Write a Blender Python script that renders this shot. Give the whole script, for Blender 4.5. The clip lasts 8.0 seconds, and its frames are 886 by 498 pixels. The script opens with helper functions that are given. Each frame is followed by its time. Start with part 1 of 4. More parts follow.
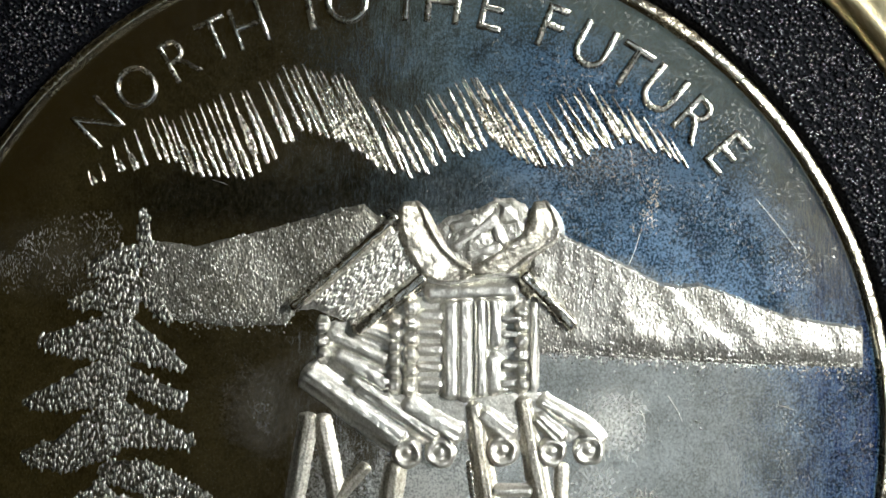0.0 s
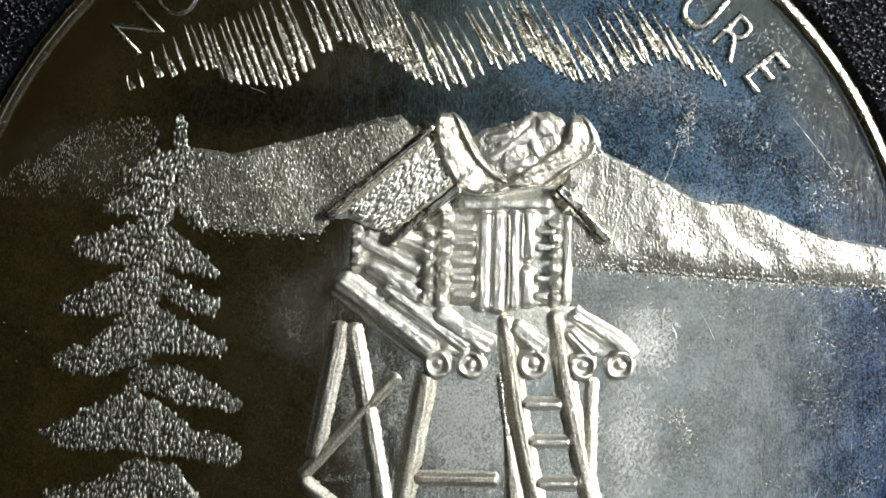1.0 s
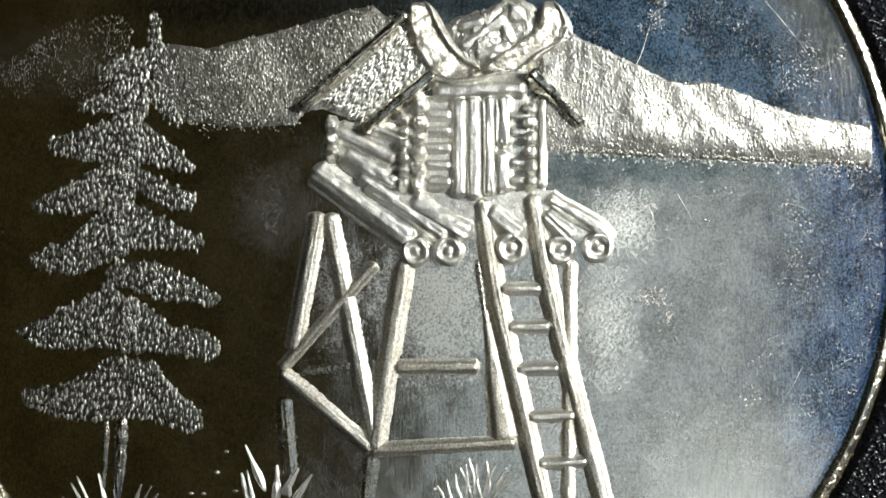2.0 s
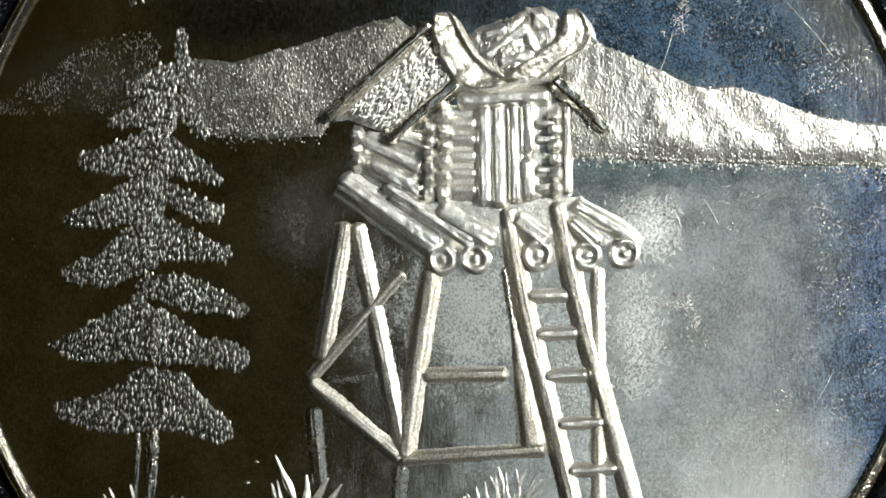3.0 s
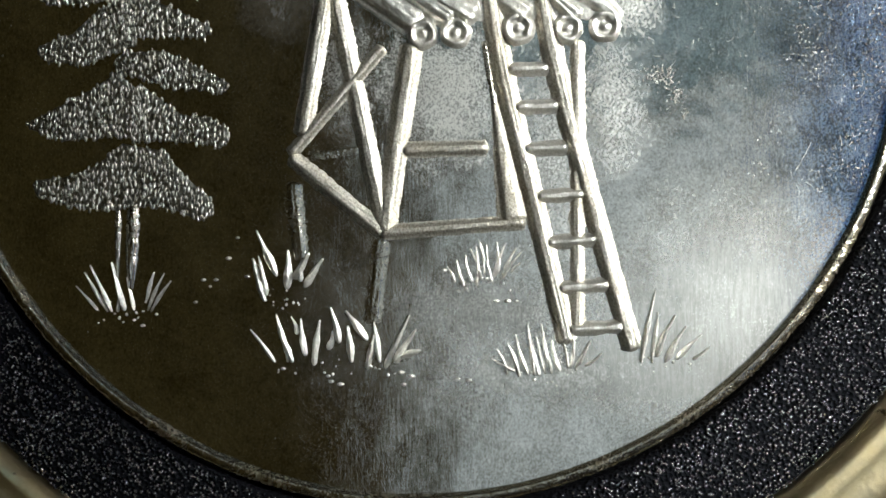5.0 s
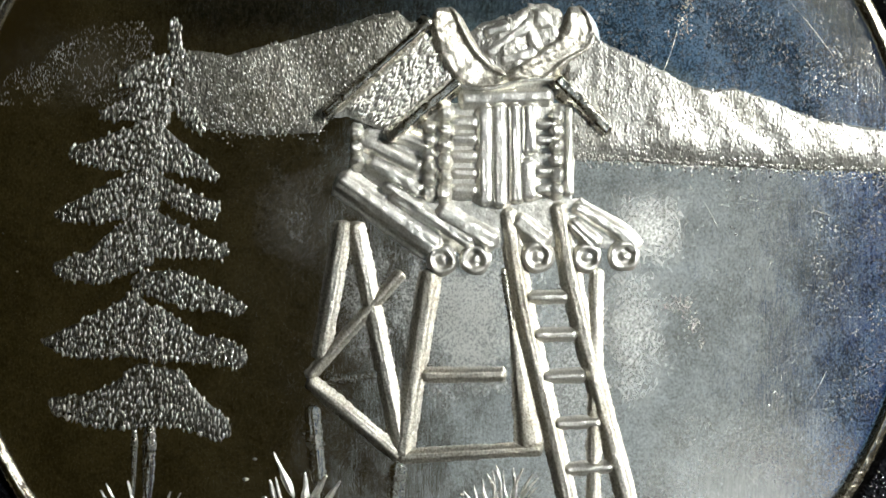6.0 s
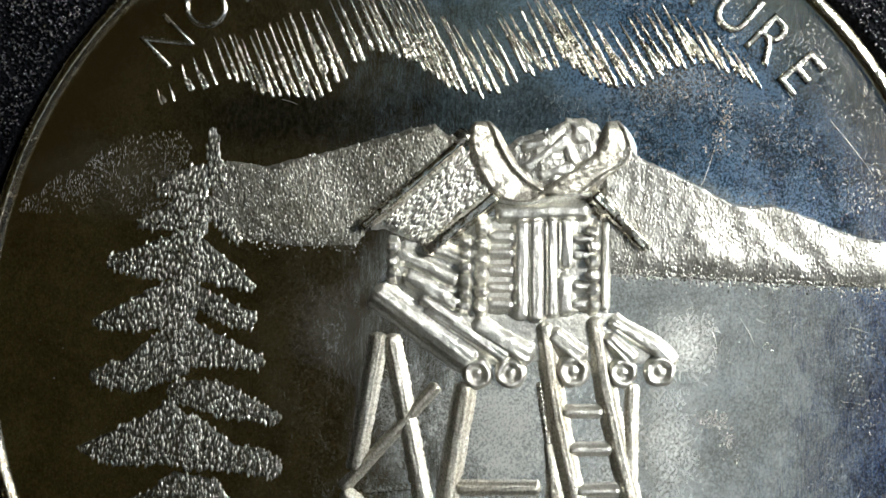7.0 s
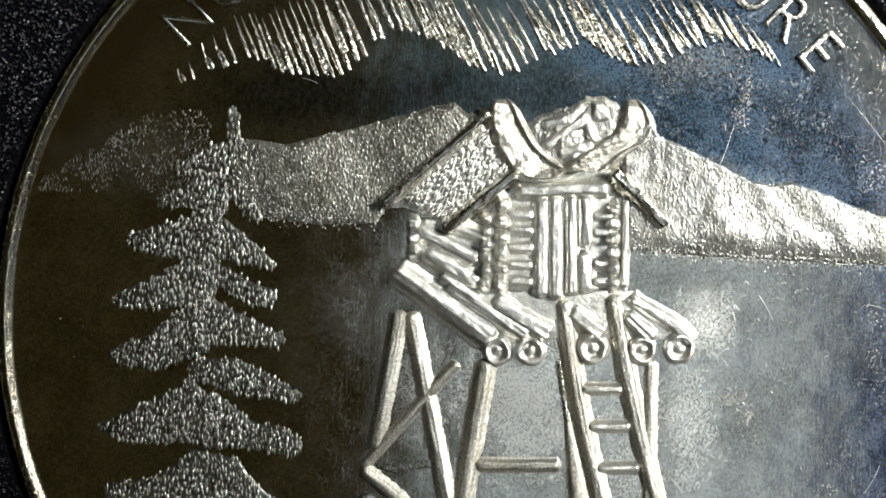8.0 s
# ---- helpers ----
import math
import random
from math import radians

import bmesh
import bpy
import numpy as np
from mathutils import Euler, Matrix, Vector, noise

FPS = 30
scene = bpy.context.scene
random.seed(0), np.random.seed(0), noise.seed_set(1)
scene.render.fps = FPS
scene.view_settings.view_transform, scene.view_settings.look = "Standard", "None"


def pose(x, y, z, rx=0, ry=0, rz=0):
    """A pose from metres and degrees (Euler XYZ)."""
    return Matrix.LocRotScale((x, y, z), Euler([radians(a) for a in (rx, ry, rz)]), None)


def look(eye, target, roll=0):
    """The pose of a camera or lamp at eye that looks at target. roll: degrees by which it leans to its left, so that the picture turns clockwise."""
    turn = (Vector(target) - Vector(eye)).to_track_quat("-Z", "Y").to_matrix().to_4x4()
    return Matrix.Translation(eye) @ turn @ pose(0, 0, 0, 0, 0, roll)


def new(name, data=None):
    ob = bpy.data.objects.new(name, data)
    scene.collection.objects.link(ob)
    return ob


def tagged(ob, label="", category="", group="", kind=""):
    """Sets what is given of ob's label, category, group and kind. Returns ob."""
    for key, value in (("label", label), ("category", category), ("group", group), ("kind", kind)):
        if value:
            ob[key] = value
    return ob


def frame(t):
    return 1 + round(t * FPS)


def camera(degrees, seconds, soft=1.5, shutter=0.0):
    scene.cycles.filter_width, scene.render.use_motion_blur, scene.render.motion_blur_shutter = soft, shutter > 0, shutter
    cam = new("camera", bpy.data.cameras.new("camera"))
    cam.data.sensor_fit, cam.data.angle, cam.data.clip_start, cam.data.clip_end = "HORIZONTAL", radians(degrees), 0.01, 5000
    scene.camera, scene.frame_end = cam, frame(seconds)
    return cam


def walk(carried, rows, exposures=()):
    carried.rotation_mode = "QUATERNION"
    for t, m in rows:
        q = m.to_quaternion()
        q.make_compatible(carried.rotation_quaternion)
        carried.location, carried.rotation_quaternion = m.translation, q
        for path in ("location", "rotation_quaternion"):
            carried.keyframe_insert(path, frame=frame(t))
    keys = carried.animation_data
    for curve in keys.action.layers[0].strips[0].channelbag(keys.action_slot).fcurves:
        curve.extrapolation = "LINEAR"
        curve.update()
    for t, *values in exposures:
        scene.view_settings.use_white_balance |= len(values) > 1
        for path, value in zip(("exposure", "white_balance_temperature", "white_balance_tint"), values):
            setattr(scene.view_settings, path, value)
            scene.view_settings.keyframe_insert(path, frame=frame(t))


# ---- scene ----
cam = camera(45.00, 8.0, 1.6)
PATH = [
    (0, pose(0.00315, 0.00704, 0.04193, -0.044, 1.710, 0.204)),
    (0.5, pose(0.00262, 0.00611, 0.04198, -0.166, 1.799, 0.741)),
    (1, pose(0.00218, 0.00342, 0.04201, 0.218, 2.144, 1.594)),
    (1.5, pose(0.00341, -0.00015, 0.04180, 1.772, 2.163, 0.805)),
    (1.7, pose(0.00337, -0.00135, 0.04177, 1.954, 1.925, 0.517)),
    (2.25, pose(0.00303, -0.00257, 0.04187, 2.073, 2.631, 0.074)),
    (2.8, pose(0.00302, -0.00283, 0.04189, 2.831, 3.652, -0.272)),
    (3, pose(0.00321, -0.00266, 0.04191, 2.911, 3.644, -0.484)),
    (3.5, pose(0.00366, -0.00354, 0.04208, 2.538, 2.885, -0.645)),
    (4, pose(0.00411, -0.00819, 0.04168, 2.208, 3.457, -0.485)),
    (4.2, pose(0.00386, -0.00957, 0.04170, 1.870, 3.370, -0.422)),
    (4.75, pose(0.00378, -0.01120, 0.04161, 1.630, 3.464, -0.413)),
    (5.3, pose(0.00246, -0.00549, 0.04199, -1.011, 1.766, -0.641)),
    (5.5, pose(0.00240, -0.00259, 0.04196, -1.117, 1.811, -0.140)),
    (6, pose(0.00170, 0.00028, 0.04186, -1.091, 1.532, -0.033)),
    (6.5, pose(0.00177, 0.00425, 0.04177, -1.002, 1.820, -0.517)),
    (7, pose(0.00071, 0.00454, 0.04187, -0.887, 2.133, 0.471)),
    (7.5, pose(-0.00023, 0.00373, 0.04184, -0.711, 1.844, 0.368)),
    (8, pose(-0.00022, 0.00375, 0.04202, -0.997, 1.907, 0.437)),
]
EXPOSURES = [(0.0, 2.1, 6500, 5), (8.0, 2.1, 6500, 5)]

# ---------------------------------------------------------------- world, sun
SUN_ZENITH, SUN_AZIMUTH = 28.0, 0.0
world = bpy.data.worlds.new("sky")
scene.world = world
world.use_nodes = True
wn = world.node_tree
sky = wn.nodes.new("ShaderNodeTexSky")
sky.sky_type = "NISHITA"
sky.sun_disc = False
sky.sun_elevation = radians(90 - SUN_ZENITH)
sky.sun_rotation = radians(90 - SUN_AZIMUTH)
wn.nodes["Background"].inputs["Strength"].default_value = 0.05
wn.links.new(sky.outputs["Color"], wn.nodes["Background"].inputs["Color"])

sun_dir = Vector((math.sin(radians(SUN_ZENITH)) * math.cos(radians(SUN_AZIMUTH)),
                  math.sin(radians(SUN_ZENITH)) * math.sin(radians(SUN_AZIMUTH)),
                  math.cos(radians(SUN_ZENITH))))
sun = new("sun", bpy.data.lights.new("sun", "SUN"))
sun.data.energy, sun.data.angle, sun.data.color = 1.0, radians(12), (1.0, 0.95, 0.86)
sun.matrix_world = look(sun_dir * 3, (0, 0, 0))

# small unseen light bar, added beside the medal to light it from the right
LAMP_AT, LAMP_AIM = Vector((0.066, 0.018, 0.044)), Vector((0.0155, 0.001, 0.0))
added_lamp_light = new("added_lamp_light", bpy.data.lights.new("added_lamp_light", "AREA"))
added_lamp_light.data.shape, added_lamp_light.data.size, added_lamp_light.data.size_y = "RECTANGLE", 0.076, 0.028
added_lamp_light.data.spread = radians(26)
added_lamp_light.data.energy, added_lamp_light.data.color = 0.0051, (0.985, 0.985, 0.985)
added_lamp_light.matrix_world = look(LAMP_AT, LAMP_AIM)

# ---------------------------------------------------------------- materials
def material(name):
    m = bpy.data.materials.new(name)
    m.use_nodes = True
    return m, m.node_tree, m.node_tree.nodes["Principled BSDF"]


def coords(nt, scale=(1000, 1000, 1000)):
    """Object coordinates, in millimetres by default."""
    tc = nt.nodes.new("ShaderNodeTexCoord")
    mp = nt.nodes.new("ShaderNodeMapping")
    mp.inputs["Scale"].default_value = scale
    nt.links.new(tc.outputs["Object"], mp.inputs["Vector"])
    return mp.outputs["Vector"]


def noise_tex(nt, vec, scale, detail=3.0, rough=0.55):
    n = nt.nodes.new("ShaderNodeTexNoise")
    n.inputs["Scale"].default_value, n.inputs["Detail"].default_value = scale, detail
    n.inputs["Roughness"].default_value = rough
    nt.links.new(vec, n.inputs["Vector"])
    return n.outputs["Fac"]


def cells(nt, vec, scale, feature="F1", out="Distance"):
    n = nt.nodes.new("ShaderNodeTexVoronoi")
    n.feature = feature
    n.inputs["Scale"].default_value = scale
    nt.links.new(vec, n.inputs["Vector"])
    return n.outputs[out]


def ramp(nt, fac, a, b, va, vb):
    n = nt.nodes.new("ShaderNodeMapRange")
    for key, value in (("From Min", a), ("From Max", b), ("To Min", va), ("To Max", vb)):
        n.inputs[key].default_value = value
    nt.links.new(fac, n.inputs["Value"])
    return n.outputs["Result"]


def arith(nt, op, a, b):
    n = nt.nodes.new("ShaderNodeMath")
    n.operation = op
    for i, v in enumerate((a, b)):
        if isinstance(v, (int, float)):
            n.inputs[i].default_value = v
        else:
            nt.links.new(v, n.inputs[i])
    return n.outputs["Value"]


def tint(nt, fac, c0, c1):
    n = nt.nodes.new("ShaderNodeMix")
    n.data_type = "RGBA"
    nt.links.new(fac, n.inputs["Factor"])
    n.inputs["A"].default_value, n.inputs["B"].default_value = (*c0, 1), (*c1, 1)
    return n.outputs["Result"]


def bump(nt, height, mm_depth, strength=1.0, under=None):
    n = nt.nodes.new("ShaderNodeBump")
    n.inputs["Distance"].default_value, n.inputs["Strength"].default_value = mm_depth * 0.001, strength
    nt.links.new(height, n.inputs["Height"])
    if under is not None:
        nt.links.new(under, n.inputs["Normal"])
    return n.outputs["Normal"]


def silver(name, base, dark, rough, rough_var, grain, grain_scale, sugar=0.0, lumps=0.0, speckle=0.0):
    """Struck silver: worn tone in patches, a grained or brushed skin, uneven polish."""
    m, nt, p = material(name)
    v = coords(nt)
    p.inputs["Metallic"].default_value = 1.0
    patches = noise_tex(nt, v, 0.35, 5.0, 0.62)
    tone = tint(nt, ramp(nt, patches, 0.35, 0.7, 0, 1), base, dark)
    if speckle:
        # tarnish held in the fine grain
        pits = nt.nodes.new("ShaderNodeMix")
        pits.data_type, pits.blend_type = "RGBA", "MULTIPLY"
        pits.inputs["Factor"].default_value = 1.0
        nt.links.new(tone, pits.inputs["A"])
        low = 1.0 - speckle
        nt.links.new(tint(nt, ramp(nt, noise_tex(nt, coords(nt, (1200, 750, 1000)), 11.0, 3.0, 0.75), 0.38, 0.6, 0, 1), (low, low * 0.98, low * 0.93), (1, 1, 1)), pits.inputs["B"])
        tone = pits.outputs["Result"]
    nt.links.new(tone, p.inputs["Base Color"])
    fine = noise_tex(nt, v, 5.0, 4.0, 0.7)
    r = arith(nt, "ADD", ramp(nt, patches, 0.3, 0.7, rough - rough_var, rough + rough_var), ramp(nt, fine, 0.3, 0.7, -0.06, 0.06))
    nt.links.new(r, p.inputs["Roughness"])
    normal = None
    if lumps:
        normal = bump(nt, noise_tex(nt, v, 2.4, 3.0, 0.6), lumps, 1.0, normal)
    if sugar:
        normal = bump(nt, cells(nt, coords(nt, (1250, 620, 1000)), grain_scale), sugar, 1.0, normal)
    if grain:
        normal = bump(nt, noise_tex(nt, v, grain_scale, 2.0, 0.6), grain, 1.0, normal)
    if normal is not None:
        nt.links.new(normal, p.inputs["Normal"])
    return m


# frosted patches; the wide ones paint in the soft glare at lower right
FROST_AND_GLARE = ((1.4, -3.1, 2.6, 3.2, 1.0), (8.5, 0.2, 1.35, 1.4, 0.55), (8.0, -3.8, 1.3, 3.0, 0.42), (2.4, -11.4, 2.8, 1.1, 0.16), (12.2, -11.8, 6.2, 5.0, 0.4), (10.0, -14.5, 5.0, 3.0, 0.12), (3.0, -13.2, 6.5, 4.5, 0.24), (-2.5, -2.6, 1.3, 2.6, 0.45), (-1.5, -11.5, 3.5, 3.2, 0.1), (5.6, -5.5, 1.6, 5.5, 0.40), (5.0, -14.2, 2.6, 0.7, 0.3), (-5.2, 0.6, 1.5, 2.0, 0.18),
           (7.5, 10.4, 3.0, 1.2, 0.06), (-14.0, 6.6, 3.4, 1.6, 0.14))


def field_silver():
    """Satin mirror silver: cloudy tarnish, fine upright brushing, slightly wavy, with painted reflections."""
    m, nt, p = material("proof_field_silver")
    v = coords(nt)
    p.inputs["Metallic"].default_value = 1.0
    cloud = noise_tex(nt, v, 0.32, 9.0, 0.72)
    stipple = noise_tex(nt, coords(nt, (9000, 4200, 5000)), 1.0, 4.0, 0.8)
    pepper = noise_tex(nt, coords(nt, (1000, 800, 1000)), 11.0, 3.0, 0.8)
    mix = arith(nt, "ADD", arith(nt, "ADD", arith(nt, "MULTIPLY", cloud, 0.35), arith(nt, "MULTIPLY", stipple, 0.25)), arith(nt, "MULTIPLY", pepper, 0.4))
    # blue reflection painted in over the sky of the design and along one edge
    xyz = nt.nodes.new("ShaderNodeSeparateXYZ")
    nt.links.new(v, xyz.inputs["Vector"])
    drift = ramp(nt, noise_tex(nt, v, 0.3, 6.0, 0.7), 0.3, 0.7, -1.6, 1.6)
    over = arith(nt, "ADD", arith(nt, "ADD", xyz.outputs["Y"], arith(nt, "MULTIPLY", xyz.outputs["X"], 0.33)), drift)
    sky_sheen = arith(nt, "MULTIPLY", ramp(nt, over, 7.9, 9.6, 0, 1), ramp(nt, arith(nt, "ADD", xyz.outputs["X"], drift), 0.0, 6.5, 0, 1))
    edge_sheen = ramp(nt, arith(nt, "ADD", xyz.outputs["X"], arith(nt, "MULTIPLY", drift, 0.5)), 13.7, 17.2, 0, 1)
    blue = arith(nt, "MAXIMUM", sky_sheen, edge_sheen)
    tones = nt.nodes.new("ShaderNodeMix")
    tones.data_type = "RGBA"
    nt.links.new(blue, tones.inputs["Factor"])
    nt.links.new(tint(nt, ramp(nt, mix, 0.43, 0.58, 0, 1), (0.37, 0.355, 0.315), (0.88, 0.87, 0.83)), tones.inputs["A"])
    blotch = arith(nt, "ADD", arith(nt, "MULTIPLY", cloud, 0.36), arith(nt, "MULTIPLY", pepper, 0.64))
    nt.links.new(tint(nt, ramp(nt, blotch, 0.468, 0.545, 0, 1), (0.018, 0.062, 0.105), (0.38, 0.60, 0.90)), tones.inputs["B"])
    # a pale blue highlight painted onto the brushed silver above the rays
    pale = nt.nodes.new("ShaderNodeMix")
    pale.data_type = "RGBA"
    spot = nt.nodes.new("ShaderNodeVectorMath")
    spot.operation = "MULTIPLY_ADD"
    nt.links.new(v, spot.inputs[0])
    spot.inputs[1].default_value, spot.inputs[2].default_value = (0.42, 0.75, 0), (0.6, -10.9, 0)
    reach = nt.nodes.new("ShaderNodeVectorMath")
    reach.operation = "LENGTH"
    nt.links.new(spot.outputs["Vector"], reach.inputs[0])
    nt.links.new(ramp(nt, arith(nt, "ADD", reach.outputs["Value"], arith(nt, "MULTIPLY", drift, 0.3)), 0.2, 1.2, 0.9, 0.0), pale.inputs["Factor"])
    nt.links.new(tones.outputs["Result"], pale.inputs["A"])
    nt.links.new(tint(nt, ramp(nt, pepper, 0.4, 0.6, 0, 1), (0.42, 0.56, 0.80), (0.86, 0.93, 1.0)), pale.inputs["B"])
    # brown tint just inside the upper rim
    out = nt.nodes.new("ShaderNodeVectorMath")
    out.operation = "LENGTH"
    nt.links.new(v, out.inputs[0])
    ring_tone = arith(nt, "MULTIPLY", ramp(nt, arith(nt, "ADD", out.outputs["Value"], arith(nt, "MULTIPLY", drift, 0.35)), 15.7, 18.1, 0, 0.85), ramp(nt, xyz.outputs["Y"], 3.0, 7.0, 0, 1))
    rim_tones = nt.nodes.new("ShaderNodeMix")
    rim_tones.data_type = "RGBA"
    nt.links.new(ring_tone, rim_tones.inputs["Factor"])
    nt.links.new(pale.outputs["Result"], rim_tones.inputs["A"])
    rim_tones.inputs["B"].default_value = (0.44, 0.38, 0.27, 1)
    # a dark reflection painted in as a band under the rays
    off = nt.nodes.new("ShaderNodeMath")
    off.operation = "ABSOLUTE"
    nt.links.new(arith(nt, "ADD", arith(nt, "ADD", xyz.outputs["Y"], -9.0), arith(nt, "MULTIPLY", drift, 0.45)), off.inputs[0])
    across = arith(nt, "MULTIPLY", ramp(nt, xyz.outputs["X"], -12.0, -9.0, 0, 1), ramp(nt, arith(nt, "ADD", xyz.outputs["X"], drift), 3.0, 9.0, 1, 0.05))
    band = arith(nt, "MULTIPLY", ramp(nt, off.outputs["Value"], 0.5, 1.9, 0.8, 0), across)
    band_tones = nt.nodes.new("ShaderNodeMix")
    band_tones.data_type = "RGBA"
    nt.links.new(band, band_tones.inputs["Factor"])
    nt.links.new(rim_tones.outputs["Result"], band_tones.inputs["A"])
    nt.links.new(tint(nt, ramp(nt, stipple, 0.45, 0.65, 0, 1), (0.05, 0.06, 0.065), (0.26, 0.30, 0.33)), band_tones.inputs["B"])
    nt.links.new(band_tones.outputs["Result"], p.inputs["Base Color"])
    sv = coords(nt, (9000, 900, 1000))
    streaks = noise_tex(nt, sv, 1.0, 4.0, 0.75)
    r = arith(nt, "ADD", ramp(nt, mix, 0.40, 0.62, 0.065, 0.125), ramp(nt, streaks, 0.35, 0.7, -0.04, 0.05))
    nt.links.new(r, p.inputs["Roughness"])
    normal = bump(nt, noise_tex(nt, v, 0.22, 3.0), 0.11)
    normal = bump(nt, streaks, 0.005, 1.0, normal)
    normal = bump(nt, noise_tex(nt, v, 8.0, 3.0, 0.7), 0.003, 1.0, normal)
    nt.links.new(normal, p.inputs["Normal"])
    haze = nt.nodes.new("ShaderNodeBsdfPrincipled")
    haze.inputs["Metallic"].default_value = 1.0
    haze.inputs["Base Color"].default_value = (0.78, 0.77, 0.72, 1)
    haze.inputs["Roughness"].default_value = 0.48
    nt.links.new(normal, haze.inputs["Normal"])
    both = nt.nodes.new("ShaderNodeMixShader")
    film = ramp(nt, arith(nt, "MULTIPLY", arith(nt, "ADD", cloud, streaks), stipple), 0.36, 0.66, 0.0, 0.03)
    # fine bright flecks, thickest over the open water
    flecks = ramp(nt, noise_tex(nt, coords(nt, (1000, 700, 1000)), 13.0, 3.0, 0.75), 0.55, 0.66, 0.0, 0.34)
    drifts = ramp(nt, noise_tex(nt, v, 0.55, 4.0, 0.7), 0.44, 0.64, 0.1, 0.9)
    film = arith(nt, "ADD", film, arith(nt, "MULTIPLY", arith(nt, "MULTIPLY", flecks, drifts), ramp(nt, xyz.outputs["X"], -2.0, 7.0, 0.03, 1.0)))
    # frosted bruises and painted lower-right glare: centre, reach and strength of each
    ragged = arith(nt, "ADD", ramp(nt, noise_tex(nt, v, 0.8, 6.0, 0.75), 0.25, 0.75, -0.45, 0.45), ramp(nt, stipple, 0.3, 0.7, 0.3, -0.3))
    for cx, cy, rx, ry, strength in FROST_AND_GLARE:
        away = nt.nodes.new("ShaderNodeVectorMath")
        away.operation = "SUBTRACT"
        nt.links.new(v, away.inputs[0])
        away.inputs[1].default_value = (cx, cy, 0)
        scaled = nt.nodes.new("ShaderNodeVectorMath")
        scaled.operation = "MULTIPLY"
        nt.links.new(away.outputs["Vector"], scaled.inputs[0])
        scaled.inputs[1].default_value = (1 / rx, 1 / ry, 0)
        size = nt.nodes.new("ShaderNodeVectorMath")
        size.operation = "LENGTH"
        nt.links.new(scaled.outputs["Vector"], size.inputs[0])
        broken = ramp(nt, pepper, 0.42, 0.6, 0.35, 1.5) if rx < 4 else ramp(nt, streaks, 0.35, 0.65, 0.8, 1.2)
        film = arith(nt, "ADD", film, arith(nt, "MULTIPLY", broken, ramp(nt, arith(nt, "ADD", size.outputs["Value"], arith(nt, "MULTIPLY", ragged, 1.0 if rx < 4 else 0.15)), 0.0 if rx > 4 else 0.15, 1.15, strength, 0.0)))
    nt.links.new(arith(nt, "MINIMUM", film, 0.8), both.inputs["Fac"])
    nt.links.new(p.outputs["BSDF"], both.inputs[1])
    nt.links.new(haze.outputs["BSDF"], both.inputs[2])
    nt.links.new(both.outputs["Shader"], nt.nodes["Material Output"].inputs["Surface"])
    return m


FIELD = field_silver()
FROST = silver("frosted_silver", (0.57, 0.56, 0.525), (0.37, 0.355, 0.315), 0.53, 0.06, 0.006, 12.0, sugar=0.011, speckle=0.42)
DARK_FROST = silver("darker_frosted_silver", (0.46, 0.445, 0.395), (0.29, 0.275, 0.225), 0.53, 0.06, 0.006, 12.0, sugar=0.012, speckle=0.55)


def grain_silver(name, base, dark, low, high):
    """Frosted silver for small grains: each takes its own polish."""
    m = silver(name, base, dark, 0.4, 0.06, 0.008, 9.0)
    nt = m.node_tree
    geo = nt.nodes.new("ShaderNodeNewGeometry")
    p = nt.nodes["Principled BSDF"]
    nt.links.new(ramp(nt, geo.outputs["Random Per Island"], 0, 1, low, high), p.inputs["Roughness"])
    worn = nt.nodes.new("ShaderNodeMath")
    worn.operation = "FRACT"
    nt.links.new(arith(nt, "MULTIPLY", geo.outputs["Random Per Island"], 37.0), worn.inputs[0])
    nt.links.new(tint(nt, worn.outputs["Value"], dark, base), p.inputs["Base Color"])
    return m


NEEDLE = grain_silver("frosted_needle_silver", (0.84, 0.83, 0.78), (0.16, 0.15, 0.12), 0.34, 0.56)
GRAIN = grain_silver("frost_grain_silver", (0.71, 0.70, 0.66), (0.40, 0.385, 0.345), 0.36, 0.58)
# darkened base paints in the shade between the needles
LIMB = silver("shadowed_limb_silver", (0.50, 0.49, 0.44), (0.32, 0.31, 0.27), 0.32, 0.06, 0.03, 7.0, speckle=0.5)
POLISH = silver("struck_relief_silver", (0.80, 0.79, 0.75), (0.66, 0.64, 0.59), 0.48, 0.09, 0.02, 9.0, lumps=0.03, speckle=0.3)
WORN = silver("worn_rail_silver", (0.70, 0.68, 0.61), (0.52, 0.48, 0.40), 0.52, 0.09, 0.03, 10.0, lumps=0.04, speckle=0.5)
RECESS = silver("recessed_relief_silver", (0.76, 0.75, 0.71), (0.62, 0.60, 0.55), 0.50, 0.08, 0.02, 9.0, lumps=0.03, speckle=0.35)
LETTERING = silver("struck_letter_silver", (0.74, 0.72, 0.65), (0.54, 0.50, 0.42), 0.25, 0.07, 0.02, 9.0, lumps=0.03, speckle=0.35)
RIMMAT = silver("rim_silver", (0.80, 0.75, 0.63), (0.58, 0.50, 0.36), 0.23, 0.06, 0.03, 6.0, lumps=0.06, speckle=0.45)


def foam():
    m, nt, p = material("black_foam")
    v = coords(nt)
    p.inputs["Base Color"].default_value = (0.0018, 0.002, 0.0032, 1)
    p.inputs["Roughness"].default_value = 0.85
    p.inputs["Specular IOR Level"].default_value = 0.08
    nt.links.new(bump(nt, cells(nt, v, 5.0), 0.1), p.inputs["Normal"])
    return m


def bead():
    m, nt, p = material("foam_cell_skin")
    p.inputs["Base Color"].default_value = (0.004, 0.0045, 0.007, 1)
    p.inputs["Roughness"].default_value = 0.2
    p.inputs["IOR"].default_value = 1.62
    p.inputs["Specular IOR Level"].default_value = 1.0
    return m


